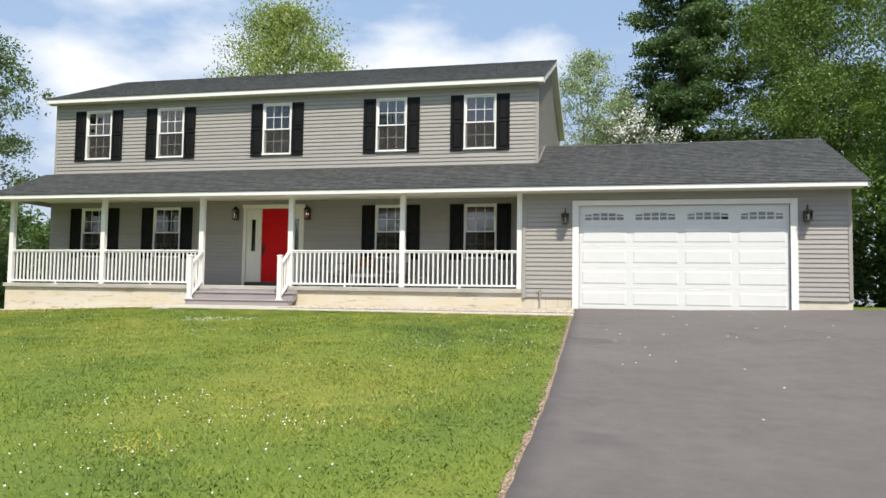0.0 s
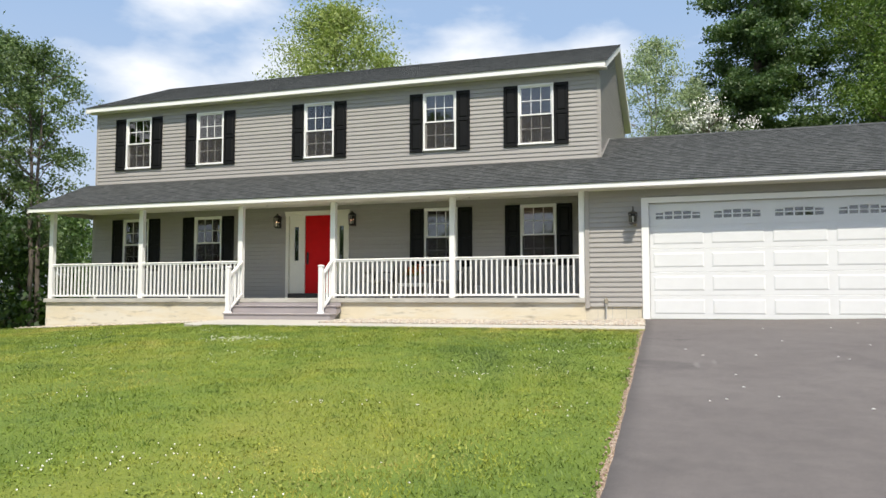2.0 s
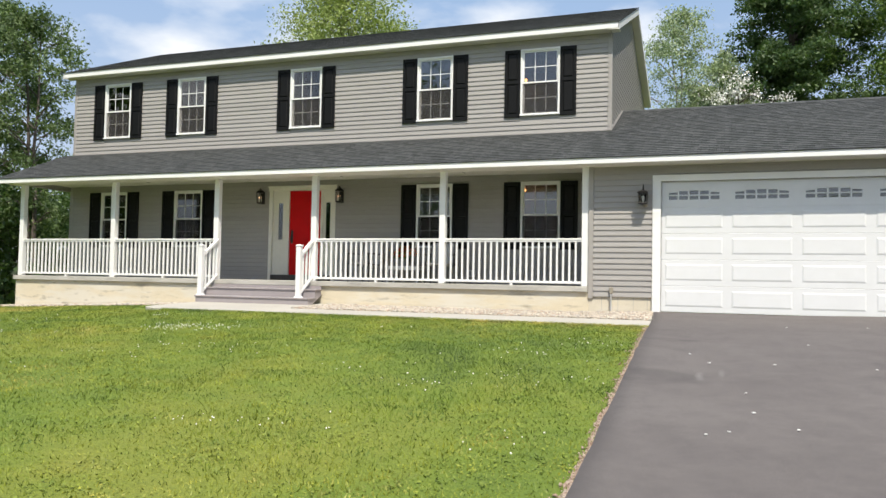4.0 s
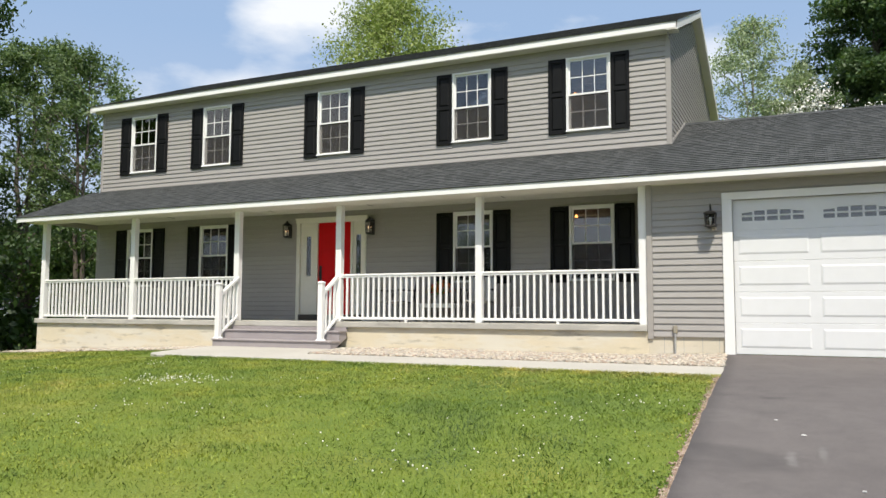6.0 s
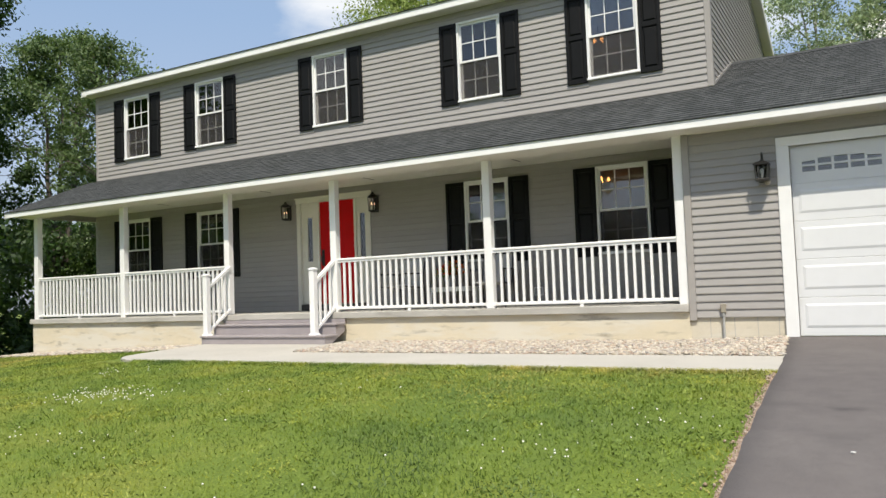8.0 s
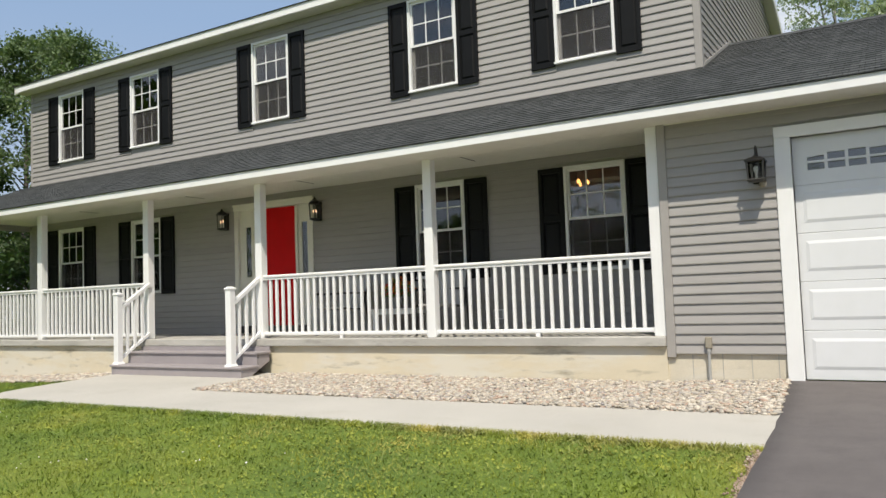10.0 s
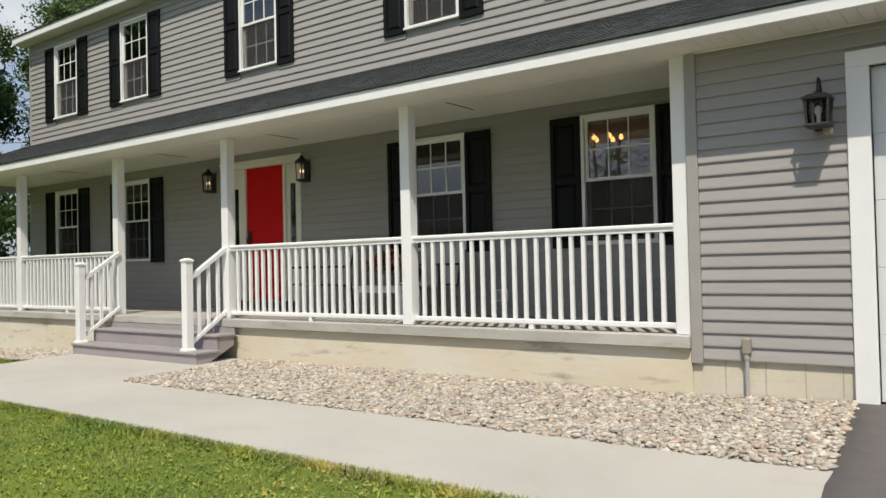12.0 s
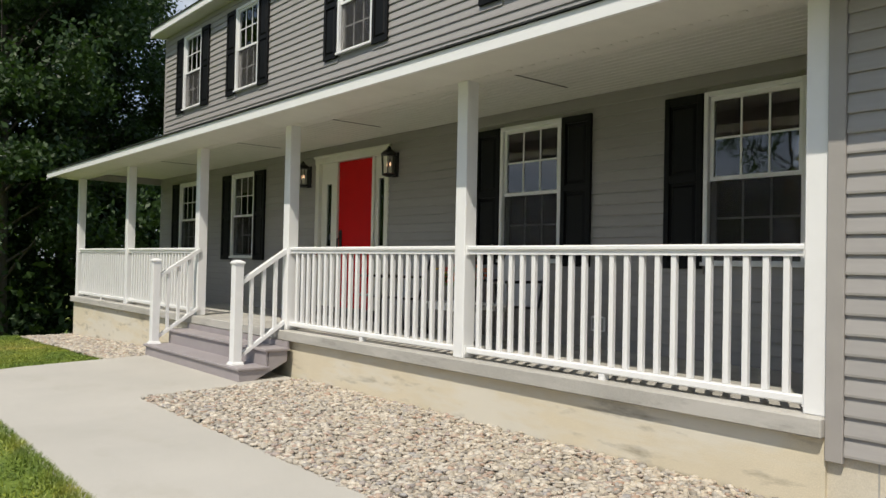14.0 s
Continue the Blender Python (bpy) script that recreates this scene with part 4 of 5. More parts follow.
# ---- steps ----
def make_steps():
    x0, x1 = -10.61, -7.86
    th = thing("porch_steps", (-9.2, 17.7, 1.2), "mauve grey composite porch steps with dark open sides", "steps", kind="structure")
    y1, y2, yb = 17.42, 17.72, P - 0.074
    for k, (ya, yc, zt) in enumerate(((y1, y2 + 0.03, 1.36), (y2, yb, 1.54))):
        bm = bmesh.new()
        rbox(bm, x0 - 0.02, x1 + 0.02, ya - 0.025, yc, zt - 0.03, zt, 0.006)
        part("tread", bm, STEP, th)
        bm = bmesh.new()
        zb = 1.205 if k == 0 else 1.361
        box(bm, x0, x1, ya, ya + 0.02, zb, zt - 0.0302)
        part("riser", bm, STEP, th)
    part_box("riser", (x0, x1, yb - 0.02, yb, 1.541, 1.604), STEP, th)
    for xa in (x0, x1 - 0.03):
        bm = bmesh.new()
        prism(bm, [(y1 + 0.021, 1.21), (y1 + 0.021, 1.329), (y2 + 0.031, 1.329), (y2 + 0.031, 1.509), (yb - 0.021, 1.509), (yb - 0.021, 1.40), (y1 + 0.16, 1.21)], xa, xa + 0.03)
        part("side_panel", bm, STEP, th)
    for side, nx, px in (("a", -10.555, -10.61), ("b", -8.13, -8.13)):
        r = thing("stair_railing", (nx, 17.5, 1.36), "white sloped stair railing with a capped newel post on the steps", "railing", "stair railings")
        ny = 17.505
        bm = bmesh.new()
        rbox(bm, nx - 0.05, nx + 0.05, ny - 0.05, ny + 0.05, 1.361, 2.435, 0.005)
        newel = part("newel_post", bm, WHITE, r)
        bm = bmesh.new()
        rbox(bm, nx - 0.062, nx + 0.062, ny - 0.062, ny + 0.062, 2.42, 2.445, 0.006)
        lathe(bm, [(0.08, 2.445), (0.03, 2.465)], nx, ny, 4, True)
        part("post_cap", bm, WHITE, newel)
        bm = bmesh.new()
        lathe(bm, [(0.098, 1.361), (0.092, 1.376), (0.074, 1.394)], nx, ny, 4, True)
        part("post_skirt", bm, WHITE, newel)
        ya, yb_ = ny + 0.05, P
        xm = nx if side == "b" else nx
        za, zb = 2.26, 2.60
        slope = (zb - za) / (yb_ - ya)
        for name, z, hh, ww in (("top_rail", za, 0.055, 0.036), ("bottom_rail", 1.475, 0.045, 0.028)):
            bm = bmesh.new()
            prism(bm, [(ya, z - hh), (ya, z), (yb_ + 0.02, z + slope * (yb_ + 0.02 - ya)), (yb_ + 0.02, z + slope * (yb_ + 0.02 - ya) - hh)], xm - ww, xm + ww)
            part(name, bm, WHITE, r)
        for j in range(3):
            y = ya + (yb_ - ya) * (j + 0.8) / 3.6
            z = slope * (y - ya)
            part_box("baluster", (xm - 0.018, xm + 0.018, y - 0.018, y + 0.018, 1.465 + z, 2.215 + z), WHITE, r)


make_steps()


# ---- lanterns ----
def porch_lantern(cx, cz):
    th = thing("porch_lantern", (cx, W, cz), "black curved porch lantern with lit candle bulbs beside the front door", "wall lantern", "porch lanterns")
    y = W - 0.13
    bm = bmesh.new()
    rbox(bm, cx - 0.06, cx + 0.06, W - 0.035, W - 0.012, cz - 0.17, cz + 0.14, 0.006)
    tube(bm, (cx, W - 0.03, cz + 0.10), (cx, y, cz + 0.15), 0.012, 0.012)
    part("back_plate", bm, METAL_BLACK, th)
    bm = bmesh.new()
    lathe(bm, [(0.100, cz + 0.10), (0.104, cz + 0.115), (0.07, cz + 0.15), (0.035, cz + 0.17), (0.02, cz + 0.20), (0.004, cz + 0.215)], cx, y, 12)
    part("hood", bm, METAL_BLACK, th, smooth=True)
    bm = bmesh.new()
    lathe(bm, [(0.03, cz - 0.175), (0.085, cz - 0.155), (0.09, cz - 0.14), (0.085, cz - 0.135)], cx, y, 12)
    part("base", bm, METAL_BLACK, th)
    bm = bmesh.new()
    for k in range(6):
        a = math.pi / 3 * k + 0.3
        tube(bm, (cx + 0.083 * math.cos(a), y + 0.083 * math.sin(a), cz - 0.14), (cx + 0.098 * math.cos(a), y + 0.098 * math.sin(a), cz + 0.105), 0.006, 0.006, 6)
    part("cage", bm, METAL_BLACK, th)
    for dx in (-0.03, 0.03):
        bm = bmesh.new()
        tube(bm, (cx + dx, y, cz - 0.135), (cx + dx, y, cz - 0.04), 0.011, 0.011, 8)
        candle = part("candle", bm, CREAM, th)
        bm = bmesh.new()
        lathe(bm, [(0.005, cz - 0.04), (0.010, cz - 0.025), (0.007, cz - 0.005), (0.002, cz + 0.012)], cx + dx, y, 8)
        part("bulb", bm, CANDLE, candle)


def garage_lantern(cx, cz):
    """A square lantern hung from a curled bracket on the siding."""
    th = thing("garage_lantern", (cx, P, cz), "square black wall lantern with clear panes beside the garage door", "wall lantern", "garage lanterns")
    y = P - 0.17
    bm = bmesh.new()
    lathe(bm, [(0.010, cz - 0.175), (0.030, cz - 0.165), (0.036, cz - 0.145), (0.030, cz - 0.115)], cx + 0.045, P - 0.10, 10)
    tube(bm, (cx + 0.03, P - 0.02, cz - 0.13), (cx + 0.04, P - 0.09, cz - 0.135), 0.034, 0.03, 10)
    part("sensor_mount", bm, SENSOR, th, "dull beige round mount")
    bm = bmesh.new()
    rbox(bm, cx - 0.055, cx + 0.055, P - 0.03, P - 0.014, cz - 0.13, cz + 0.13, 0.005)
    part("back_plate", bm, METAL_BLACK, th)
    bm = bmesh.new()
    hook = [(P - 0.03, cz + 0.07), (P - 0.06, cz + 0.16), (P - 0.10, cz + 0.225), (P - 0.14, cz + 0.235), (y, cz + 0.205), (y, cz + 0.13)]
    for a, c in zip(hook, hook[1:]):
        tube(bm, (cx, *a), (cx, *c), 0.009, 0.009, 8)
    tube(bm, (cx, P - 0.05, cz + 0.13), (cx, P - 0.03, cz + 0.02), 0.007, 0.007, 6)
    part("bracket", bm, METAL_BLACK, th)
    bm = bmesh.new()
    lathe(bm, [(0.125, cz + 0.072), (0.132, cz + 0.078), (0.132, cz + 0.088), (0.085, cz + 0.112), (0.045, cz + 0.122), (0.016, cz + 0.14), (0.010, cz + 0.16)], cx, y, 4, True)
    part("roof_cap", bm, METAL_BLACK, th)
    bm = bmesh.new()
    lathe(bm, [(0.06, cz - 0.128), (0.112, cz - 0.118), (0.118, cz - 0.108), (0.105, cz - 0.098)], cx, y, 4, True)
    part("base", bm, PEWTER, th)
    r = 0.066
    for sx in (-1, 1):
        for sy in (-1, 1):
            bm = bmesh.new()
            tube(bm, (cx + sx * r, y + sy * r, cz - 0.10), (cx + sx * (r + 0.012), y + sy * (r + 0.012), cz + 0.075), 0.009, 0.009, 6)
            part("corner_bar", bm, PEWTER, th)
    bm = bmesh.new()
    for k in (-0.03, 0.03):
        tube(bm, (cx + k, y - r - 0.002, cz - 0.10), (cx + k, y - r - 0.008, cz + 0.075), 0.0035, 0.0035, 5)
        tube(bm, (cx + r + 0.002, y + k, cz - 0.10), (cx + r + 0.008, y + k, cz + 0.075), 0.0035, 0.0035, 5)
        tube(bm, (cx - r - 0.002, y + k, cz - 0.10), (cx - r - 0.008, y + k, cz + 0.075), 0.0035, 0.0035, 5)
    part("glazing_wires", bm, PEWTER, th)
    q = r - 0.006
    bm = bmesh.new()
    box(bm, cx - q, cx + q, y - q - 0.003, y - q, cz - 0.097, cz + 0.072)
    box(bm, cx - q, cx + q, y + q, y + q + 0.003, cz - 0.097, cz + 0.072)
    box(bm, cx - q - 0.003, cx - q - 0.0005, y - q, y + q, cz - 0.097, cz + 0.072)
    box(bm, cx + q + 0.0005, cx + q + 0.003, y - q, y + q, cz - 0.097, cz + 0.072)
    panes = part("lantern_panes", bm, LANTERN_GLASS, th)
    panes.visible_shadow = False
    bm = bmesh.new()
    lathe(bm, [(0.012, cz - 0.098), (0.013, cz - 0.04), (0.026, cz - 0.01), (0.022, cz + 0.02), (0.004, cz + 0.035)], cx, y, 10)
    part("bulb", bm, WHITE, th, smooth=True)


porch_lantern(-10.46, 3.715)
porch_lantern(-8.32, 3.715)
garage_lantern(-1.262, 3.355)
garage_lantern(3.92, 3.375)


# ---- small things on the wall ----
def make_conduit():
    th = thing("conduit_box", (-1.86, P, 1.6), "grey outlet box with a conduit running into the stones", "conduit")
    bm = bmesh.new()
    rbox(bm, -1.87, -1.805, P - 0.07, P - 0.016, 1.585, 1.705, 0.01)
    part("cover", bm, SENSOR, th, "dull olive beige cover")
    bm = bmesh.new()
    tube(bm, (-1.842, P - 0.04, 1.10), (-1.838, P - 0.04, 1.588), 0.016, 0.016, 10)
    tube(bm, (-1.838, P - 0.04, 1.545), (-1.838, P - 0.04, 1.586), 0.022, 0.022, 10)
    part("pipe", bm, GALV, th)


make_conduit()


def sling_chair(cx, cy, turn):
    """A patio chair with a light grey sling and black arms."""
    th = thing("patio_chair", (cx, cy, DECK), "light grey sling patio chair with black metal arms on the porch", "patio chair", "patio chairs")
    m = Matrix.Rotation(turn, 4, "Z")
    at = Matrix.Translation((cx, cy, DECK))
    def put(bm, name, mat, label=""):
        bmesh.ops.transform(bm, matrix=at @ m, verts=bm.verts[:])
        part(name, bm, mat, th, label)
    bm = bmesh.new()
    prism(bm, [(-0.24, 0.40), (0.20, 0.36), (0.22, 0.375), (-0.24, 0.42)], -0.24, 0.24)
    put(bm, "seat", SLING)
    bm = bmesh.new()
    prism(bm, [(0.20, 0.38), (0.34, 0.84), (0.37, 0.87), (0.365, 0.83), (0.225, 0.37)], -0.24, 0.24)
    put(bm, "backrest", SLING)
    for sx in (-0.27, 0.27):
        bm = bmesh.new()
        tube(bm, (sx, -0.25, 0.0), (sx, -0.27, 0.60), 0.014, 0.014)
        put(bm, "front_leg", METAL_BLACK)
        bm = bmesh.new()
        tube(bm, (sx, 0.32, 0.0), (sx, 0.24, 0.58), 0.014, 0.014)
        put(bm, "back_leg", METAL_BLACK)
        bm = bmesh.new()
        rbox(bm, sx - 0.025, sx + 0.025, -0.29, 0.27, 0.60, 0.625, 0.006)
        put(bm, "armrest", METAL_BLACK)
        bm = bmesh.new()
        tube(bm, (sx * 0.93, -0.25, 0.40), (sx * 0.93, 0.21, 0.37), 0.012, 0.012)
        tube(bm, (sx * 0.93, 0.21, 0.37), (sx * 0.93, 0.365, 0.86), 0.012, 0.012)
        put(bm, "side_rail", METAL_BLACK)


def make_porch_table():
    cx, cy = -6.5, 19.3
    th = thing("porch_table", (cx, cy, DECK), "small low white porch table with an open shelf", "table")
    for k in range(5):
        y = cy - 0.2 + k * 0.1
        part_box("table_slat", (cx - 0.4, cx + 0.4, y - 0.042, y + 0.042, DECK + 0.34, DECK + 0.36), WHITE, th)
    part_box("apron", (cx - 0.37, cx + 0.37, cy - 0.22, cy - 0.20, DECK + 0.28, DECK + 0.339), WHITE, th)
    part_box("apron", (cx - 0.37, cx + 0.37, cy + 0.20, cy + 0.22, DECK + 0.28, DECK + 0.339), WHITE, th)
    for sx in (-0.37, 0.33):
        for sy in (-0.2, 0.16):
            part_box("leg", (cx + sx, cx + sx + 0.04, cy + sy, cy + sy + 0.04, DECK, DECK + 0.279), WHITE, th)
    pot = thing("flower_pot", (cx - 0.06, cy, DECK + 0.36), "grey pot of orange and red flowers on the porch table", "flower pot")
    bm = bmesh.new()
    lathe(bm, [(0.07, DECK + 0.361), (0.10, DECK + 0.49), (0.11, DECK + 0.49), (0.11, DECK + 0.51), (0.095, DECK + 0.515)], cx - 0.06, cy, 14)
    part("pot", bm, GALV, pot, smooth=False)
    rng = random.Random(3)
    for name, mat, n, rad in (("leaves", LEAF_A, 170, 0.028), ("red_blooms", BLOOM_RED, 70, 0.028), ("orange_blooms", BLOOM_ORANGE, 80, 0.03), ("yellow_blooms", BLOOM_YELLOW, 24, 0.024)):
        bm = bmesh.new()
        for _ in range(n):
            a, q = rng.uniform(0, 6.28), rng.uniform(0, 0.24)
            x, y, z = cx - 0.06 + q * math.cos(a), cy + q * math.sin(a), DECK + 0.53 + rng.uniform(0, 0.27) * (1 - q * 2) + (0.03 if name != "leaves" else 0)
            if name == "yellow_blooms":
                x -= 0.08
            if name == "red_blooms":
                x = cx - 0.06 + (x - cx + 0.06) * 0.6 - 0.05
            if name == "orange_blooms":
                x += 0.07
            lathe(bm, [(rad * 0.3, z), (rad, z + 0.012), (rad * 0.5, z + 0.02)], x, y, 6)
        tagged(part(name, bm, mat, pot), kind="stuff")


SLING = painted("light grey sling fabric", (0.48, 0.47, 0.46), 0.8, 0.06)
BLOOM_RED = painted("red bloom", (0.60, 0.04, 0.02), 0.6, 0.2)
BLOOM_ORANGE = painted("orange bloom", (0.75, 0.16, 0.02), 0.6, 0.2)
BLOOM_YELLOW = painted("yellow bloom", (0.75, 0.55, 0.05), 0.6, 0.1)
make_porch_table()
sling_chair(-5.53, 18.87, radians(8))
sling_chair(-7.3, 18.9, radians(-8))


def make_outlet():
    th = thing("wall_outlet", (-5.07, W, 1.94), "white outlet cover on the porch wall", "outlet")
    part_box("cover", (-5.15, -4.99, W - 0.035, W - 0.018, 1.87, 2.01), WHITE, th, r=0.004)
    part_box("socket_flap", (-5.135, -5.08, W - 0.042, W - 0.0355, 1.885, 1.995), GALV, th)
    part_box("socket_flap", (-5.06, -5.005, W - 0.042, W - 0.0355, 1.885, 1.995), GALV, th)


def make_notice():
    th = thing("paper_notice", (-9.98, W, 3.5), "small white paper notice taped inside the narrow sidelight", "notice")
    part_box("sheet", (-10.045, -9.965, W + 0.0515, W + 0.053, 3.44, 3.55), WHITE, th)


make_notice()
make_outlet()


def make_chandelier():
    cx, cy, cz = -4.60, 21.70, 3.96
    th = thing("chandelier", (cx, cy, cz), "lit chandelier with small amber bulbs inside the room", "chandelier")
    bm = bmesh.new()
    tube(bm, (cx, cy, cz + 0.02), (cx, cy, 4.35), 0.008, 0.008)
    lathe(bm, [(0.02, cz - 0.14), (0.05, cz - 0.10), (0.02, cz + 0.02)], cx, cy, 10)
    part("stem", bm, PEWTER, th)
    for k in range(5):
        a = 2 * math.pi * k / 5 + 0.3
        ex, ey = cx + 0.19 * math.cos(a), cy + 0.19 * math.sin(a)
        bm = bmesh.new()
        tube(bm, (cx, cy, cz - 0.08), (ex, ey, cz - 0.06), 0.008, 0.008)
        tube(bm, (ex, ey, cz - 0.06), (ex, ey, cz), 0.012, 0.012)
        arm = part("arm", bm, PEWTER, th)
        bm = bmesh.new()
        lathe(bm, [(0.012, cz), (0.032, cz + 0.02), (0.026, cz + 0.05), (0.004, cz + 0.08)], ex, ey, 10)
        part("bulb", bm, CHAND, arm)


make_chandelier()


def make_upstairs_lamp():
    cx, cy, cz = -4.55, 21.95, 6.76
    th = thing("ceiling_lamp", (cx, cy, cz), "small lit ceiling lamp with two amber bulbs in the upper room", "ceiling lamp")
    bm = bmesh.new()
    tube(bm, (cx, cy, cz + 0.02), (cx, cy, 7.02), 0.012, 0.012)
    lathe(bm, [(0.02, cz + 0.03), (0.10, cz + 0.04), (0.02, cz + 0.07)], cx, cy, 12)
    part("stem", bm, PEWTER, th)
    for dx in (-0.07, 0.07):
        bm = bmesh.new()
        lathe(bm, [(0.010, cz - 0.05), (0.035, cz - 0.02), (0.028, cz + 0.01), (0.012, cz + 0.035)], cx + dx, cy, 10)
        part("bulb", bm, CHAND, th)


make_upstairs_lamp()


# ---- trees ----
def leaf_cloud(rng, centres, radii, count, size, droop=0.0, flat=1.0):
    """Leaf quads scattered in clumps."""
    n = len(centres)
    which = rng.integers(0, n, count)
    d = np.clip(rng.normal(size=(count, 3)) * 0.48, -1.05, 1.05)
    pos = centres[which] + d * radii[which][:, None] * np.array([1, 1, flat])
    pos[:, 2] -= droop * rng.random(count)
    u = rng.normal(size=(count, 3))
    u /= np.linalg.norm(u, axis=1)[:, None]
    w = np.cross(u, rng.normal(size=(count, 3)))
    w /= np.linalg.norm(w, axis=1)[:, None]
    s = size * (0.6 + 0.8 * rng.random(count))[:, None]
    V = np.stack([pos - u * s, pos - w * s * 0.55, pos + u * s, pos + w * s * 0.55], 1).reshape(-1, 3)
    F = np.arange(count * 4).reshape(-1, 4)
    return V, F


def tree(name, at, height, width, rng_seed, leaf, bark, leaves=9000, size=0.16, trunk=0.22, bare=0.25, clumps=70, clump_r=0.9, lean=0.0, stems=1, label="", category="tree", group="trees"):
    rng = np.random.default_rng(rng_seed)
    x, y = at
    z = gz(x, y) - 0.1
    th = thing(name, (x, y, z), label, category, group)
    bm = bmesh.new()
    tips = []
    for s in range(stems):
        a0 = rng.random() * 6.28
        off = 0.25 * width * (s > 0) * 0.6
        p = np.array([x, y, z])
        top = np.array([x + lean + off * math.cos(a0), y + off * math.sin(a0), z + height * 0.93])
        seg = 7
        last = p
        pts = [p]
        for k in range(1, seg + 1):
            q = p + (top - p) * k / seg + rng.normal(0, 0.05 * height / 10, 3) * (k < seg)
            pts.append(q)
        for k in range(seg):
            r0 = trunk / (1 + 0.35 * (stems > 1)) * (1 - k / seg) + 0.02
            r1 = trunk / (1 + 0.35 * (stems > 1)) * (1 - (k + 1) / seg) + 0.015
            tube(bm, pts[k], pts[k + 1], r0, r1, 8, False)
        nb = int(clumps * 0.45 / stems)
        for b in range(nb):
            f = bare + (1 - bare) * (b + 0.5) / nb
            k = min(int(f * seg), seg - 1)
            base = pts[k] + (pts[k + 1] - pts[k]) * (f * seg - k)
            ang = b * 2.4 + rng.random()
            spread = width * 0.5 * (math.sin(math.pi * min(1, 0.18 + 0.86 * (f - bare) / (1 - bare))) ** 0.6) * (0.65 + 0.45 * rng.random())
            end = base + np.array([math.cos(ang) * spread, math.sin(ang) * spread, spread * (0.25 + 0.5 * rng.random())])
            mid = (base + end) / 2 + np.array([0, 0, 0.12 * spread])
            tube(bm, base, mid, 0.016 + 0.12 * trunk * (1 - f) + 0.01, 0.02, 5, False)
            tube(bm, mid, end, 0.02, 0.008, 5, False)
            for _ in range(3):
                e2 = mid + (end - mid) * rng.random() + rng.normal(0, 0.28 * spread + 0.1, 3)
                tube(bm, mid + (end - mid) * 0.3, e2, 0.010, 0.004, 4, False)
                tips.append(e2)
            tips.append(end)
    part("trunk", bm, bark, th, smooth=True)
    tips = np.array(tips)
    radii = clump_r * (0.55 + 0.8 * rng.random(len(tips)))
    V, F = leaf_cloud(rng, tips, radii, leaves, size, 0.1, 0.75)
    origin = np.array([x, y, z])
    ob = new("crown", mesh_np("crown", V - origin, F, leaf))
    ob.parent = th
    return th


def pine(name, at, height, width, rng_seed, leaves=30000, label=""):
    """A white pine: tiers of level boughs with gaps between."""
    rng = np.random.default_rng(rng_seed)
    x, y = at
    z = gz(x, y) - 0.1
    th = thing(name, (x, y, z), label, "pine tree", "pine trees")
    bm = bmesh.new()
    tube(bm, (x, y, z), (x, y, z + height * 0.97), 0.34, 0.03, 9, False)
    cs, rs = [], []
    levels = int(height / 0.62)
    for k in range(levels):
        f = k / levels
        if f < 0.08:
            continue
        for b in range(6):
            ang = rng.random() * 6.28
            reach = width * 0.5 * (1 - f) ** 0.65 * (0.55 + 0.6 * rng.random()) + 0.3
            zz = z + height * (f * 0.96 + 0.03) + rng.normal(0, 0.15)
            end = np.array([x + math.cos(ang) * reach, y + math.sin(ang) * reach, zz + 0.12 * reach])
            tube(bm, (x, y, zz), end, 0.05 * (1 - f) + 0.015, 0.01, 5, False)
            for s in (0.35, 0.52, 0.68, 0.84, 1.0):
                c = np.array([x, y, zz]) * (1 - s) + end * s
                cs.append(c + rng.normal(0, 0.18, 3))
                rs.append(0.42 + 0.34 * rng.random())
    part("trunk", bm, BARK, th, smooth=True)
    V, F = leaf_cloud(rng, np.array(cs), np.array(rs), leaves, 0.075, 0.1, 0.36)
    ob = new("crown", mesh_np("crown", V - np.array([x, y, z]), F, LEAF_C))
    ob.parent = th
    return th


tree("maple_tree", (-15.6, 33.5), 15.2, 7.2, 11, LEAF_B, BARK, 46000, 0.062, 0.2, 0.3, 150, 0.85, label="tall airy light green tree behind the house roof")
pine("pine_tree", (2.9, 39), 21, 8.6, 21, 170000, "tall dark green pine behind the garage")
pine("pine_tree", (9.5, 46), 23, 10, 22, 90000, "tall dark green pine behind the garage")
tree("maple_tree", (9.2, 40.0), 18, 9, 12, LEAF_A, BARK, 90000, 0.065, 0.3, 0.15, 130, 1.0, label="broad full green maple behind the garage")
tree("maple_tree", (16.5, 35.0), 18, 9.5, 13, LEAF_A, BARK, 90000, 0.07, 0.3, 0.1, 120, 1.0, label="broad full green maple beside the garage")
tree("birch_tree", (-1.9, 37.0), 13.1, 3.8, 14, LEAF_H, BARK_PALE, 17000, 0.055, 0.10, 0.2, 80, 0.5, stems=2, label="thin pale birch with sparse leaves behind the garage roof")
tree("birch_tree", (0.1, 38.0), 11.0, 4.6, 15, LEAF_H, BARK_PALE, 18000, 0.06, 0.10, 0.2, 80, 0.55, stems=2, label="thin pale birch with sparse leaves behind the garage roof")
tree("birch_tree", (-0.9, 41.0), 9.8, 5.0, 25, LEAF_D, BARK_PALE, 22000, 0.06, 0.11, 0.15, 110, 0.75, stems=2, label="bushy pale birch with light leaves behind the garage roof")
tree("cherry_tree", (0.7, 36.5), 9.6, 4.4, 26, PETAL, BARK, 6500, 0.05, 0.09, 0.2, 60, 0.55, label="small tree in white blossom behind the garage roof")
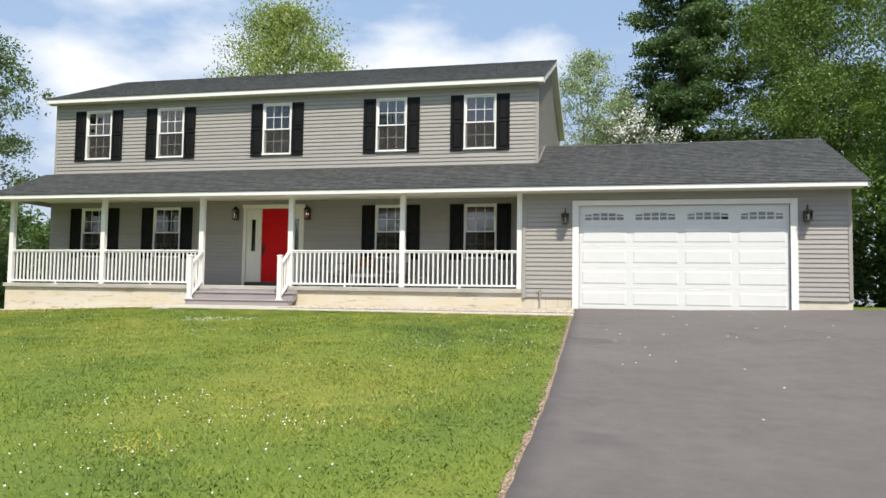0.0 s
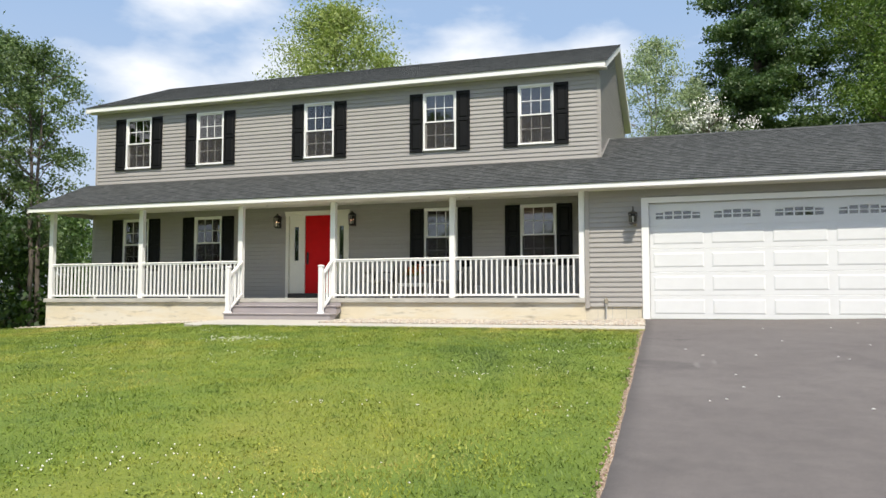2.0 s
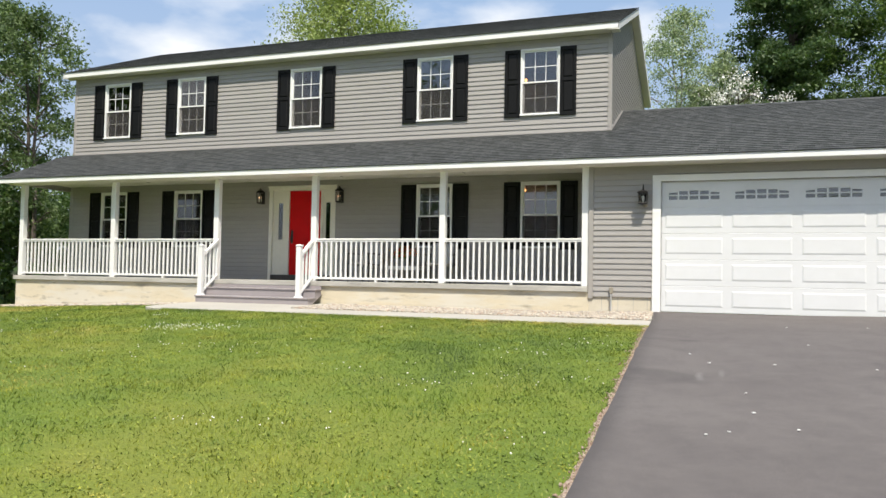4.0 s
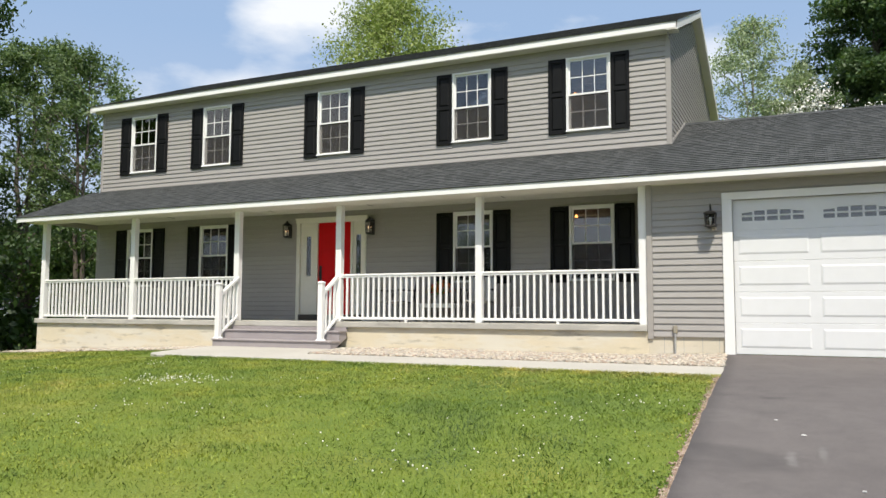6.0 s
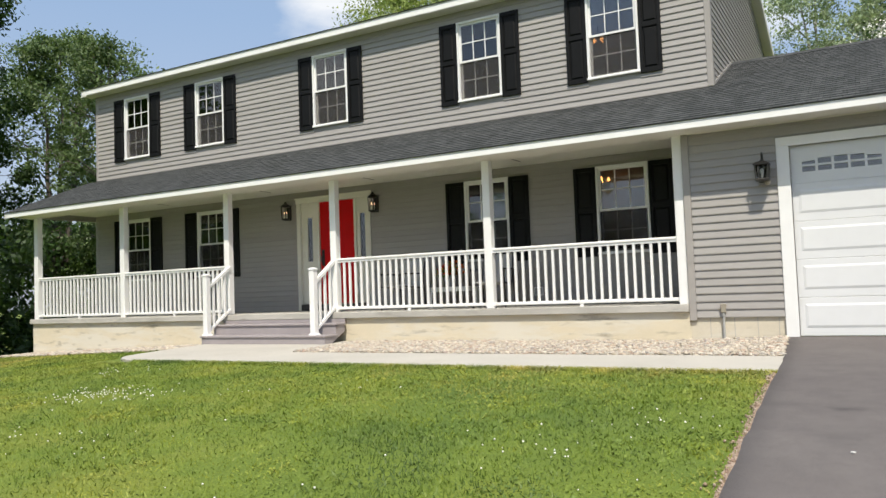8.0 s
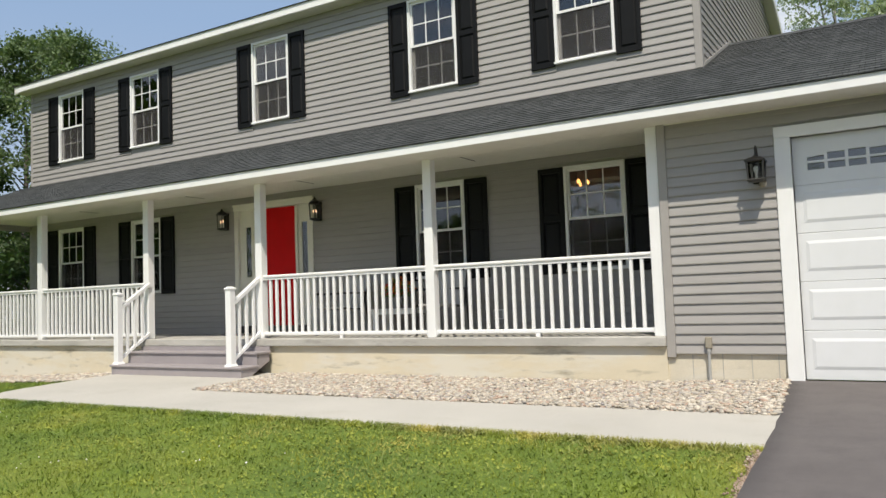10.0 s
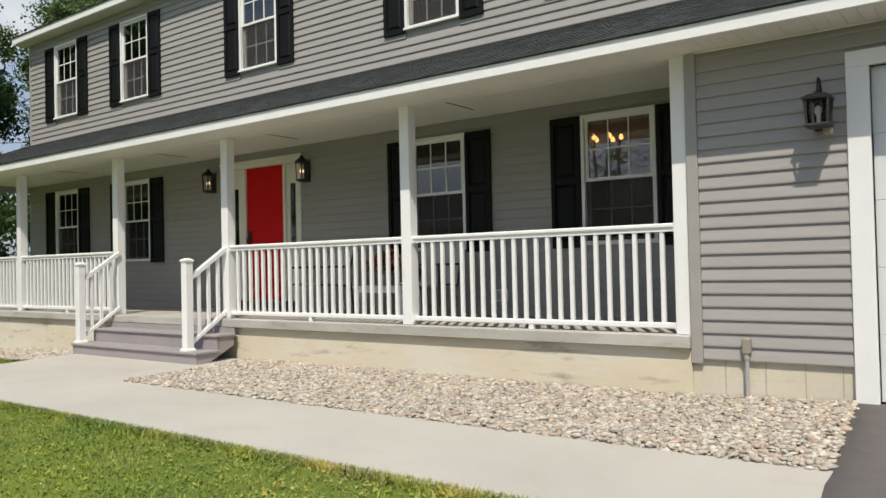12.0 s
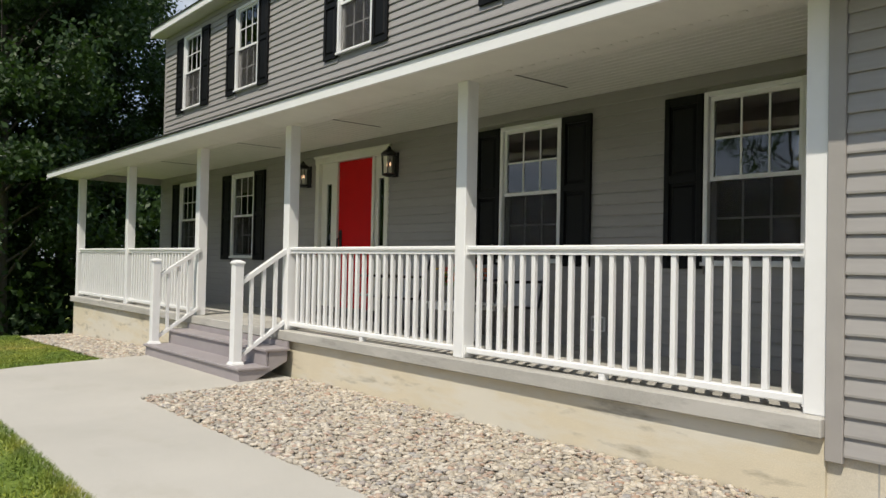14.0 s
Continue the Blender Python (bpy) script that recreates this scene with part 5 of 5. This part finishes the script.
tree("ash_tree", (-33.2, 30.2), 17.2, 8.2, 16, LEAF_G, BARK, 36000, 0.085, 0.26, 0.2, 120, 0.62, stems=3, label="open many-stemmed ash tree beyond the porch end")
tree("ash_tree", (-27.4, 28.4), 14.4, 4.2, 27, LEAF_G, BARK, 15000, 0.07, 0.15, 0.3, 90, 0.5, stems=2, label="slender open ash tree beyond the porch end")
tree("ash_tree", (-17.5, -11.0), 16.0, 9.0, 33, LEAF_G, BARK_PALE, 7000, 0.10, 0.24, 0.15, 110, 0.8, stems=3, label="sparse many-stemmed tree at the far side of the lawn")
tree("ash_tree", (-8.0, -24.0), 17.0, 9.0, 34, LEAF_G, BARK_PALE, 9000, 0.10, 0.24, 0.15, 110, 0.8, stems=2, label="sparse many-stemmed tree at the far side of the lawn")
oak = tree("oak_tree", (-27.0, 18.6), 17.0, 9.0, 17, LEAF_E, BARK, 125000, 0.085, 0.32, 0.12, 150, 0.8, label="dense dark green oak beyond the porch end")

# Extra oaks added behind the first to block light coming through its crown.
for x, y, a in ((-31.5, 14.0, 100), (-33.0, 22.5, 220)):
    tagged(copy_thing(oak, pose(x, y, gz(x, y) - 0.1, 0, 0, a)), "dense dark green oak beyond the porch end", "tree", "trees")

FOREST = [
    (-32, 12, 0.9), (-34, 22, 0.75), (-31, 31, 0.5), (-38, 33, 0.6), (-30, 40, 0.5), (-36, 44, 0.6), (-25, 44, 0.5), (-44, 40, 0.7),
    (-44, 28, 0.8), (-36, 6, 0.9), (-42, 14, 1.0), (-46, 50, 0.75), (20, 42, 1.1), (25, 34, 1.0), (15, 50, 1.1), (6, 54, 0.9), (-2, 56, 0.6), (-8, 56, 0.55), (-16, 56, 0.6),
    (31, 25, 1.0), (-24, -45, 0.7), (-12, -50, 0.8), (0, -46, 0.75), (11, -50, 0.85), (22, -44, 0.75), (-36, -34, 0.8), (-44, -8, 0.9), (32, -20, 0.8), (34, 6, 0.9),
]
wood = tree("woodland_tree", (-29.0, 10.0), 14.0, 9.5, 18, LEAF_F, BARK, 9000, 0.21, 0.32, 0.08, 130, 1.15, label="full green deciduous tree in the surrounding wood", group="woodland trees")
rng_f = random.Random(4)
for x, y, s in FOREST:
    c = copy_thing(wood, pose(x, y, gz(x, y) - 0.15, 0, 0, rng_f.uniform(0, 360)))
    k = s * rng_f.uniform(0.93, 1.07)
    c.scale = (k, k, k)
    tagged(c, "full green deciduous tree in the surrounding wood", "tree", "woodland trees")


def make_undergrowth():
    rng = np.random.default_rng(31)
    n = 520
    a = np.zeros((n, 3))
    half = n // 2
    a[:half, 0] = rng.uniform(-46, -25.0, half)
    a[:half, 1] = rng.uniform(4, 46, half)
    a[half:, 0] = rng.uniform(-20, 34, n - half)
    a[half:, 1] = rng.uniform(40, 58, n - half)
    a[:, 2] = ground_z(a[:, 0], a[:, 1]) + rng.uniform(0.2, 2.6, n)
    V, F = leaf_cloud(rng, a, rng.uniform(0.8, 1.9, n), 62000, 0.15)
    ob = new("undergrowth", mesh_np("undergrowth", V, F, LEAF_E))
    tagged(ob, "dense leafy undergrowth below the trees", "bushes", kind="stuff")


make_undergrowth()


# ---- stones ----
def make_stones(name, corners, count, seed, size=0.027):
    """River stones over the four-cornered bed."""
    rng = np.random.default_rng(seed)
    b = bmesh.new()
    bmesh.ops.create_icosphere(b, subdivisions=1, radius=1)
    bv = np.array([v.co[:] for v in b.verts])
    bf = np.array([[v.index for v in f.verts] for f in b.faces])
    b.free()
    u, v = rng.random(count), rng.random(count)
    c = np.array(corners, float)
    pos = (c[0] * ((1 - u) * (1 - v))[:, None] + c[1] * (u * (1 - v))[:, None] + c[2] * (u * v)[:, None] + c[3] * ((1 - u) * v)[:, None])
    s = size * (0.55 + 0.9 * rng.random(count) ** 1.5)
    sc = np.stack([s * rng.uniform(0.95, 1.75, count), s * rng.uniform(0.65, 1.1, count), s * rng.uniform(0.32, 0.6, count)], 1)
    ang = rng.random(count) * 6.283
    V = bv[None] * sc[:, None, :] * (1 + rng.normal(0, 0.07, (count, len(bv), 1)))
    tilt = rng.normal(0, 0.35, count)
    y2 = V[..., 1] * np.cos(tilt)[:, None] - V[..., 2] * np.sin(tilt)[:, None]
    z2 = V[..., 1] * np.sin(tilt)[:, None] + V[..., 2] * np.cos(tilt)[:, None]
    x3 = V[..., 0] * np.cos(ang)[:, None] - y2 * np.sin(ang)[:, None]
    y3 = V[..., 0] * np.sin(ang)[:, None] + y2 * np.cos(ang)[:, None]
    z0 = ground_z(pos[:, 0], pos[:, 1]) + 0.014 + 0.026 * rng.random(count)
    V = np.stack([x3 + pos[:, 0:1], y3 + pos[:, 1:2], z2 + z0[:, None]], -1).reshape(-1, 3)
    F = (bf[None] + (np.arange(count) * len(bv))[:, None, None]).reshape(-1, 3)
    ob = new(name, mesh_np(name, V, F, STONE))
    tagged(ob, "bed of rounded beige and brown river stones along the foundation", "gravel", kind="stuff")


make_stones("river_stones", [(-7.61, 16.365), (-0.98, 16.365), (-1.10, P - 0.02), (-7.68, P - 0.02)], 26000, 7, 0.0225)
make_stones("river_stones", [(-16.6, 17.2), (-10.62, 17.0), (-10.62, P - 0.02), (-16.6, P - 0.02)], 8000, 8)


# ---- grass ----
def patch(x, y):
    """Soft clumps, 0 to 1."""
    return 0.5 + 0.25 * np.sin(2.1 * x + 1.3 * np.sin(1.7 * y)) + 0.25 * np.sin(3.3 * y + 1.9 * np.sin(2.3 * x + 0.6))


def make_grass():
    rng = np.random.default_rng(9)
    n = 540000
    x = rng.uniform(-19, 0.2, n * 2)
    y = 15.25 - 15.5 * rng.random(n * 2) ** 1.1
    left = rng.random(n * 2) < 0.10
    x = np.where(left, rng.uniform(-19, -10.2, n * 2), x)
    y = np.where(left, rng.uniform(15.2, 17.3, n * 2), y)
    keep = (x < drive_edge(y) - 0.01) & ~((x > -10.78) & (y > 15.17))
    keep &= ~((y > 15.17) & (x > -10.72 + 1.1 * np.clip((16.2 - y), 0, 1)))
    x, y = x[keep][:n], y[keep][:n]
    n = len(x)
    z = ground_z(x, y) - 0.005
    h = (0.013 + 0.027 * rng.random(n) ** 1.7) * (0.7 + 0.6 * patch(x, y))
    a = rng.random(n) * 6.283
    w = 0.004 + 0.004 * rng.random(n)
    lean = 0.040 * rng.random(n)
    b = rng.random(n) * 6.283
    p = np.stack([x, y, z], 1)
    side = np.stack([np.cos(a), np.sin(a), np.zeros(n)], 1) * w[:, None]
    tip = p + np.stack([np.cos(b) * lean, np.sin(b) * lean, h], 1)
    V = np.stack([p - side, p + side, tip], 1).reshape(-1, 3)
    F = np.arange(n * 3).reshape(-1, 3)
    m2 = 16000
    ex = rng.uniform(-9.6, -0.9, m2)
    ey = 15.17 - np.abs(rng.normal(0, 0.045, m2))
    ez = ground_z(ex, ey)
    eh = 0.02 + 0.035 * rng.random(m2) ** 1.5
    ea, eb = rng.random(m2) * 6.283, rng.random(m2) * 6.283
    ep = np.stack([ex, ey, ez], 1)
    es = np.stack([np.cos(ea), np.sin(ea), np.zeros(m2)], 1) * 0.005
    et = ep + np.stack([np.cos(eb) * 0.03, np.sin(eb) * 0.03 + 0.012, eh], 1)
    EV = np.stack([ep - es, ep + es, et], 1).reshape(-1, 3)
    tagged(new("edge_grass", mesh_np("edge_grass", EV, np.arange(m2 * 3).reshape(-1, 3), BLADE)), "longer grass tufts leaning over the walkway edge", "grass", kind="stuff")
    keep = patch(x * 1.7 + 3, y * 1.7) > 0.55
    idx = np.nonzero(keep | (y > 13.2))[0]
    k = rng.choice(idx, 60000)
    q = p[k] + np.stack([rng.normal(0, 0.02, 60000), rng.normal(0, 0.02, 60000), 0.014 + 0.02 * rng.random(60000)], 1)
    q[:, 0] = np.minimum(q[:, 0], drive_edge(q[:, 1]) - 0.03)
    d = rng.random(60000) * 6.283
    r1 = 0.006 + 0.007 * rng.random(60000)
    u = np.stack([np.cos(d), np.sin(d), rng.normal(0, 0.3, 60000)], 1) * r1[:, None]
    v = np.stack([-np.sin(d), np.cos(d), rng.normal(0, 0.3, 60000)], 1) * r1[:, None]
    CV = np.stack([q - u, q - v, q + u, q + v], 1).reshape(-1, 3)
    cl = new("clover_leaves", mesh_np("clover_leaves", CV, np.arange(240000).reshape(-1, 4), BLADE))
    tagged(cl, "low broad clover leaves mixed into the lawn", "clover", kind="stuff")
    ob = new("grass", mesh_np("grass", V, F, BLADE))
    tagged(ob, "short green grass with yellowish patches", "grass", kind="stuff")


make_grass()


CLOVER_A, CLOVER_B = (-7.4, 13.0), (-8.8, 14.3)


def make_flowers():
    """White clover heads in the lawn, in loose groups."""
    rng = np.random.default_rng(12)
    groups = np.stack([rng.uniform(-12, -0.8, 60), rng.uniform(2.5, 14.5, 60)], 1)
    groups[:6] = [CLOVER_A, CLOVER_B, (-2.7, 5.6), (-3.9, 6.3), (-2.4, 10.2), (-3.3, 8.4)]
    which = rng.integers(0, 60, 620)
    which[:190] = rng.integers(0, 6, 190)
    which[:120] = 0
    p = groups[which] + rng.normal(0, 0.26, (620, 2)) * np.array([1.3, 0.8])
    b = bmesh.new()
    for x, y in p:
        if x > drive_edge(y) - 0.1 or y > 15.1:
            continue
        r = 0.0045 + 0.004 * rng.random()
        z = gz(x, y) + 0.022 + 0.015 * rng.random()
        lathe(b, [(r * 0.5, z), (r, z + r * 0.7), (r * 0.5, z + r * 1.5)], x, y, 6)
    ob = link_mesh("clover_flowers", b, PETAL)
    tagged(ob, "small white clover flowers scattered over the lawn", "flowers", kind="stuff")
    b = bmesh.new()
    spots = [(0.0, 9.08), (0.33, 9.82), (-0.23, 12.4), (1.05, 6.4), (0.15, 9.2), (1.3, 9.0), (2.1, 13.2), (2.6, 13.6), (2.9, 12.1), (3.4, 13.9), (-0.02, 11.9)]
    spots += [(rng.uniform(0.2, 6), rng.uniform(3, 17)) for _ in range(26)]
    for x, y in spots:
        z = gz(x, y) + 0.036
        a = rng.random() * 6.28
        s1, s2 = rng.uniform(0.009, 0.020), rng.uniform(0.005, 0.010)
        q = [(math.cos(a + t) * (s1 if k % 2 == 0 else s2), math.sin(a + t) * (s1 if k % 2 == 0 else s2)) for k, t in enumerate((0, 0.9, 1.57, 2.4, 3.14, 4.0, 4.71, 5.5))]
        prism(b, [(x + u, y + v) for u, v in q], z, z + 0.006, "z")
    ob = link_mesh("fallen_petals", b, PETAL)
    tagged(ob, "pale fallen petals on the asphalt driveway", "petals", kind="stuff")


def make_verge():
    """Crumbs of soil and stone between the lawn and the driveway."""
    rng = np.random.default_rng(14)
    n = 2600
    y = 15.3 - 13.5 * rng.random(n) ** 1.2
    x = drive_edge(y) - np.abs(rng.normal(0, 0.04, n)) + 0.012
    b = bmesh.new()
    bmesh.ops.create_icosphere(b, subdivisions=1, radius=1)
    bv = np.array([v.co[:] for v in b.verts])
    bf = np.array([[v.index for v in f.verts] for f in b.faces])
    b.free()
    sz = 0.003 + 0.010 * rng.random(n) ** 4
    V = bv[None] * sz[:, None, None] * (1 + rng.normal(0, 0.15, (n, len(bv), 1)))
    V = V + np.stack([x, y, ground_z(x, y) + 0.012], 1)[:, None, :]
    F = (bf[None] + (np.arange(n) * len(bv))[:, None, None]).reshape(-1, 3)
    ob = new("verge_crumbs", mesh_np("verge_crumbs", V.reshape(-1, 3), F, VERGE))
    tagged(ob, "reddish brown soil crumbs and pebbles along the driveway edge", "soil", kind="stuff")
    ys = np.linspace(-1, 15.17, 140)
    verts, faces = [], []
    for k, yy in enumerate(ys):
        e = float(drive_edge(yy))
        w = 0.025 + 0.045 * rng.random()
        verts += [(e - w, yy, gz(e, yy) + 0.006), (e + 0.0, yy, gz(e, yy) + 0.012)]
        if k:
            a = 2 * k
            faces.append((a - 2, a - 1, a + 1, a))
    ob = new("verge", mesh_np("verge", np.array(verts), np.array(faces), VERGE))
    tagged(ob, "bare reddish brown soil strip along the driveway edge", "soil", kind="structure")


make_flowers()
make_verge()
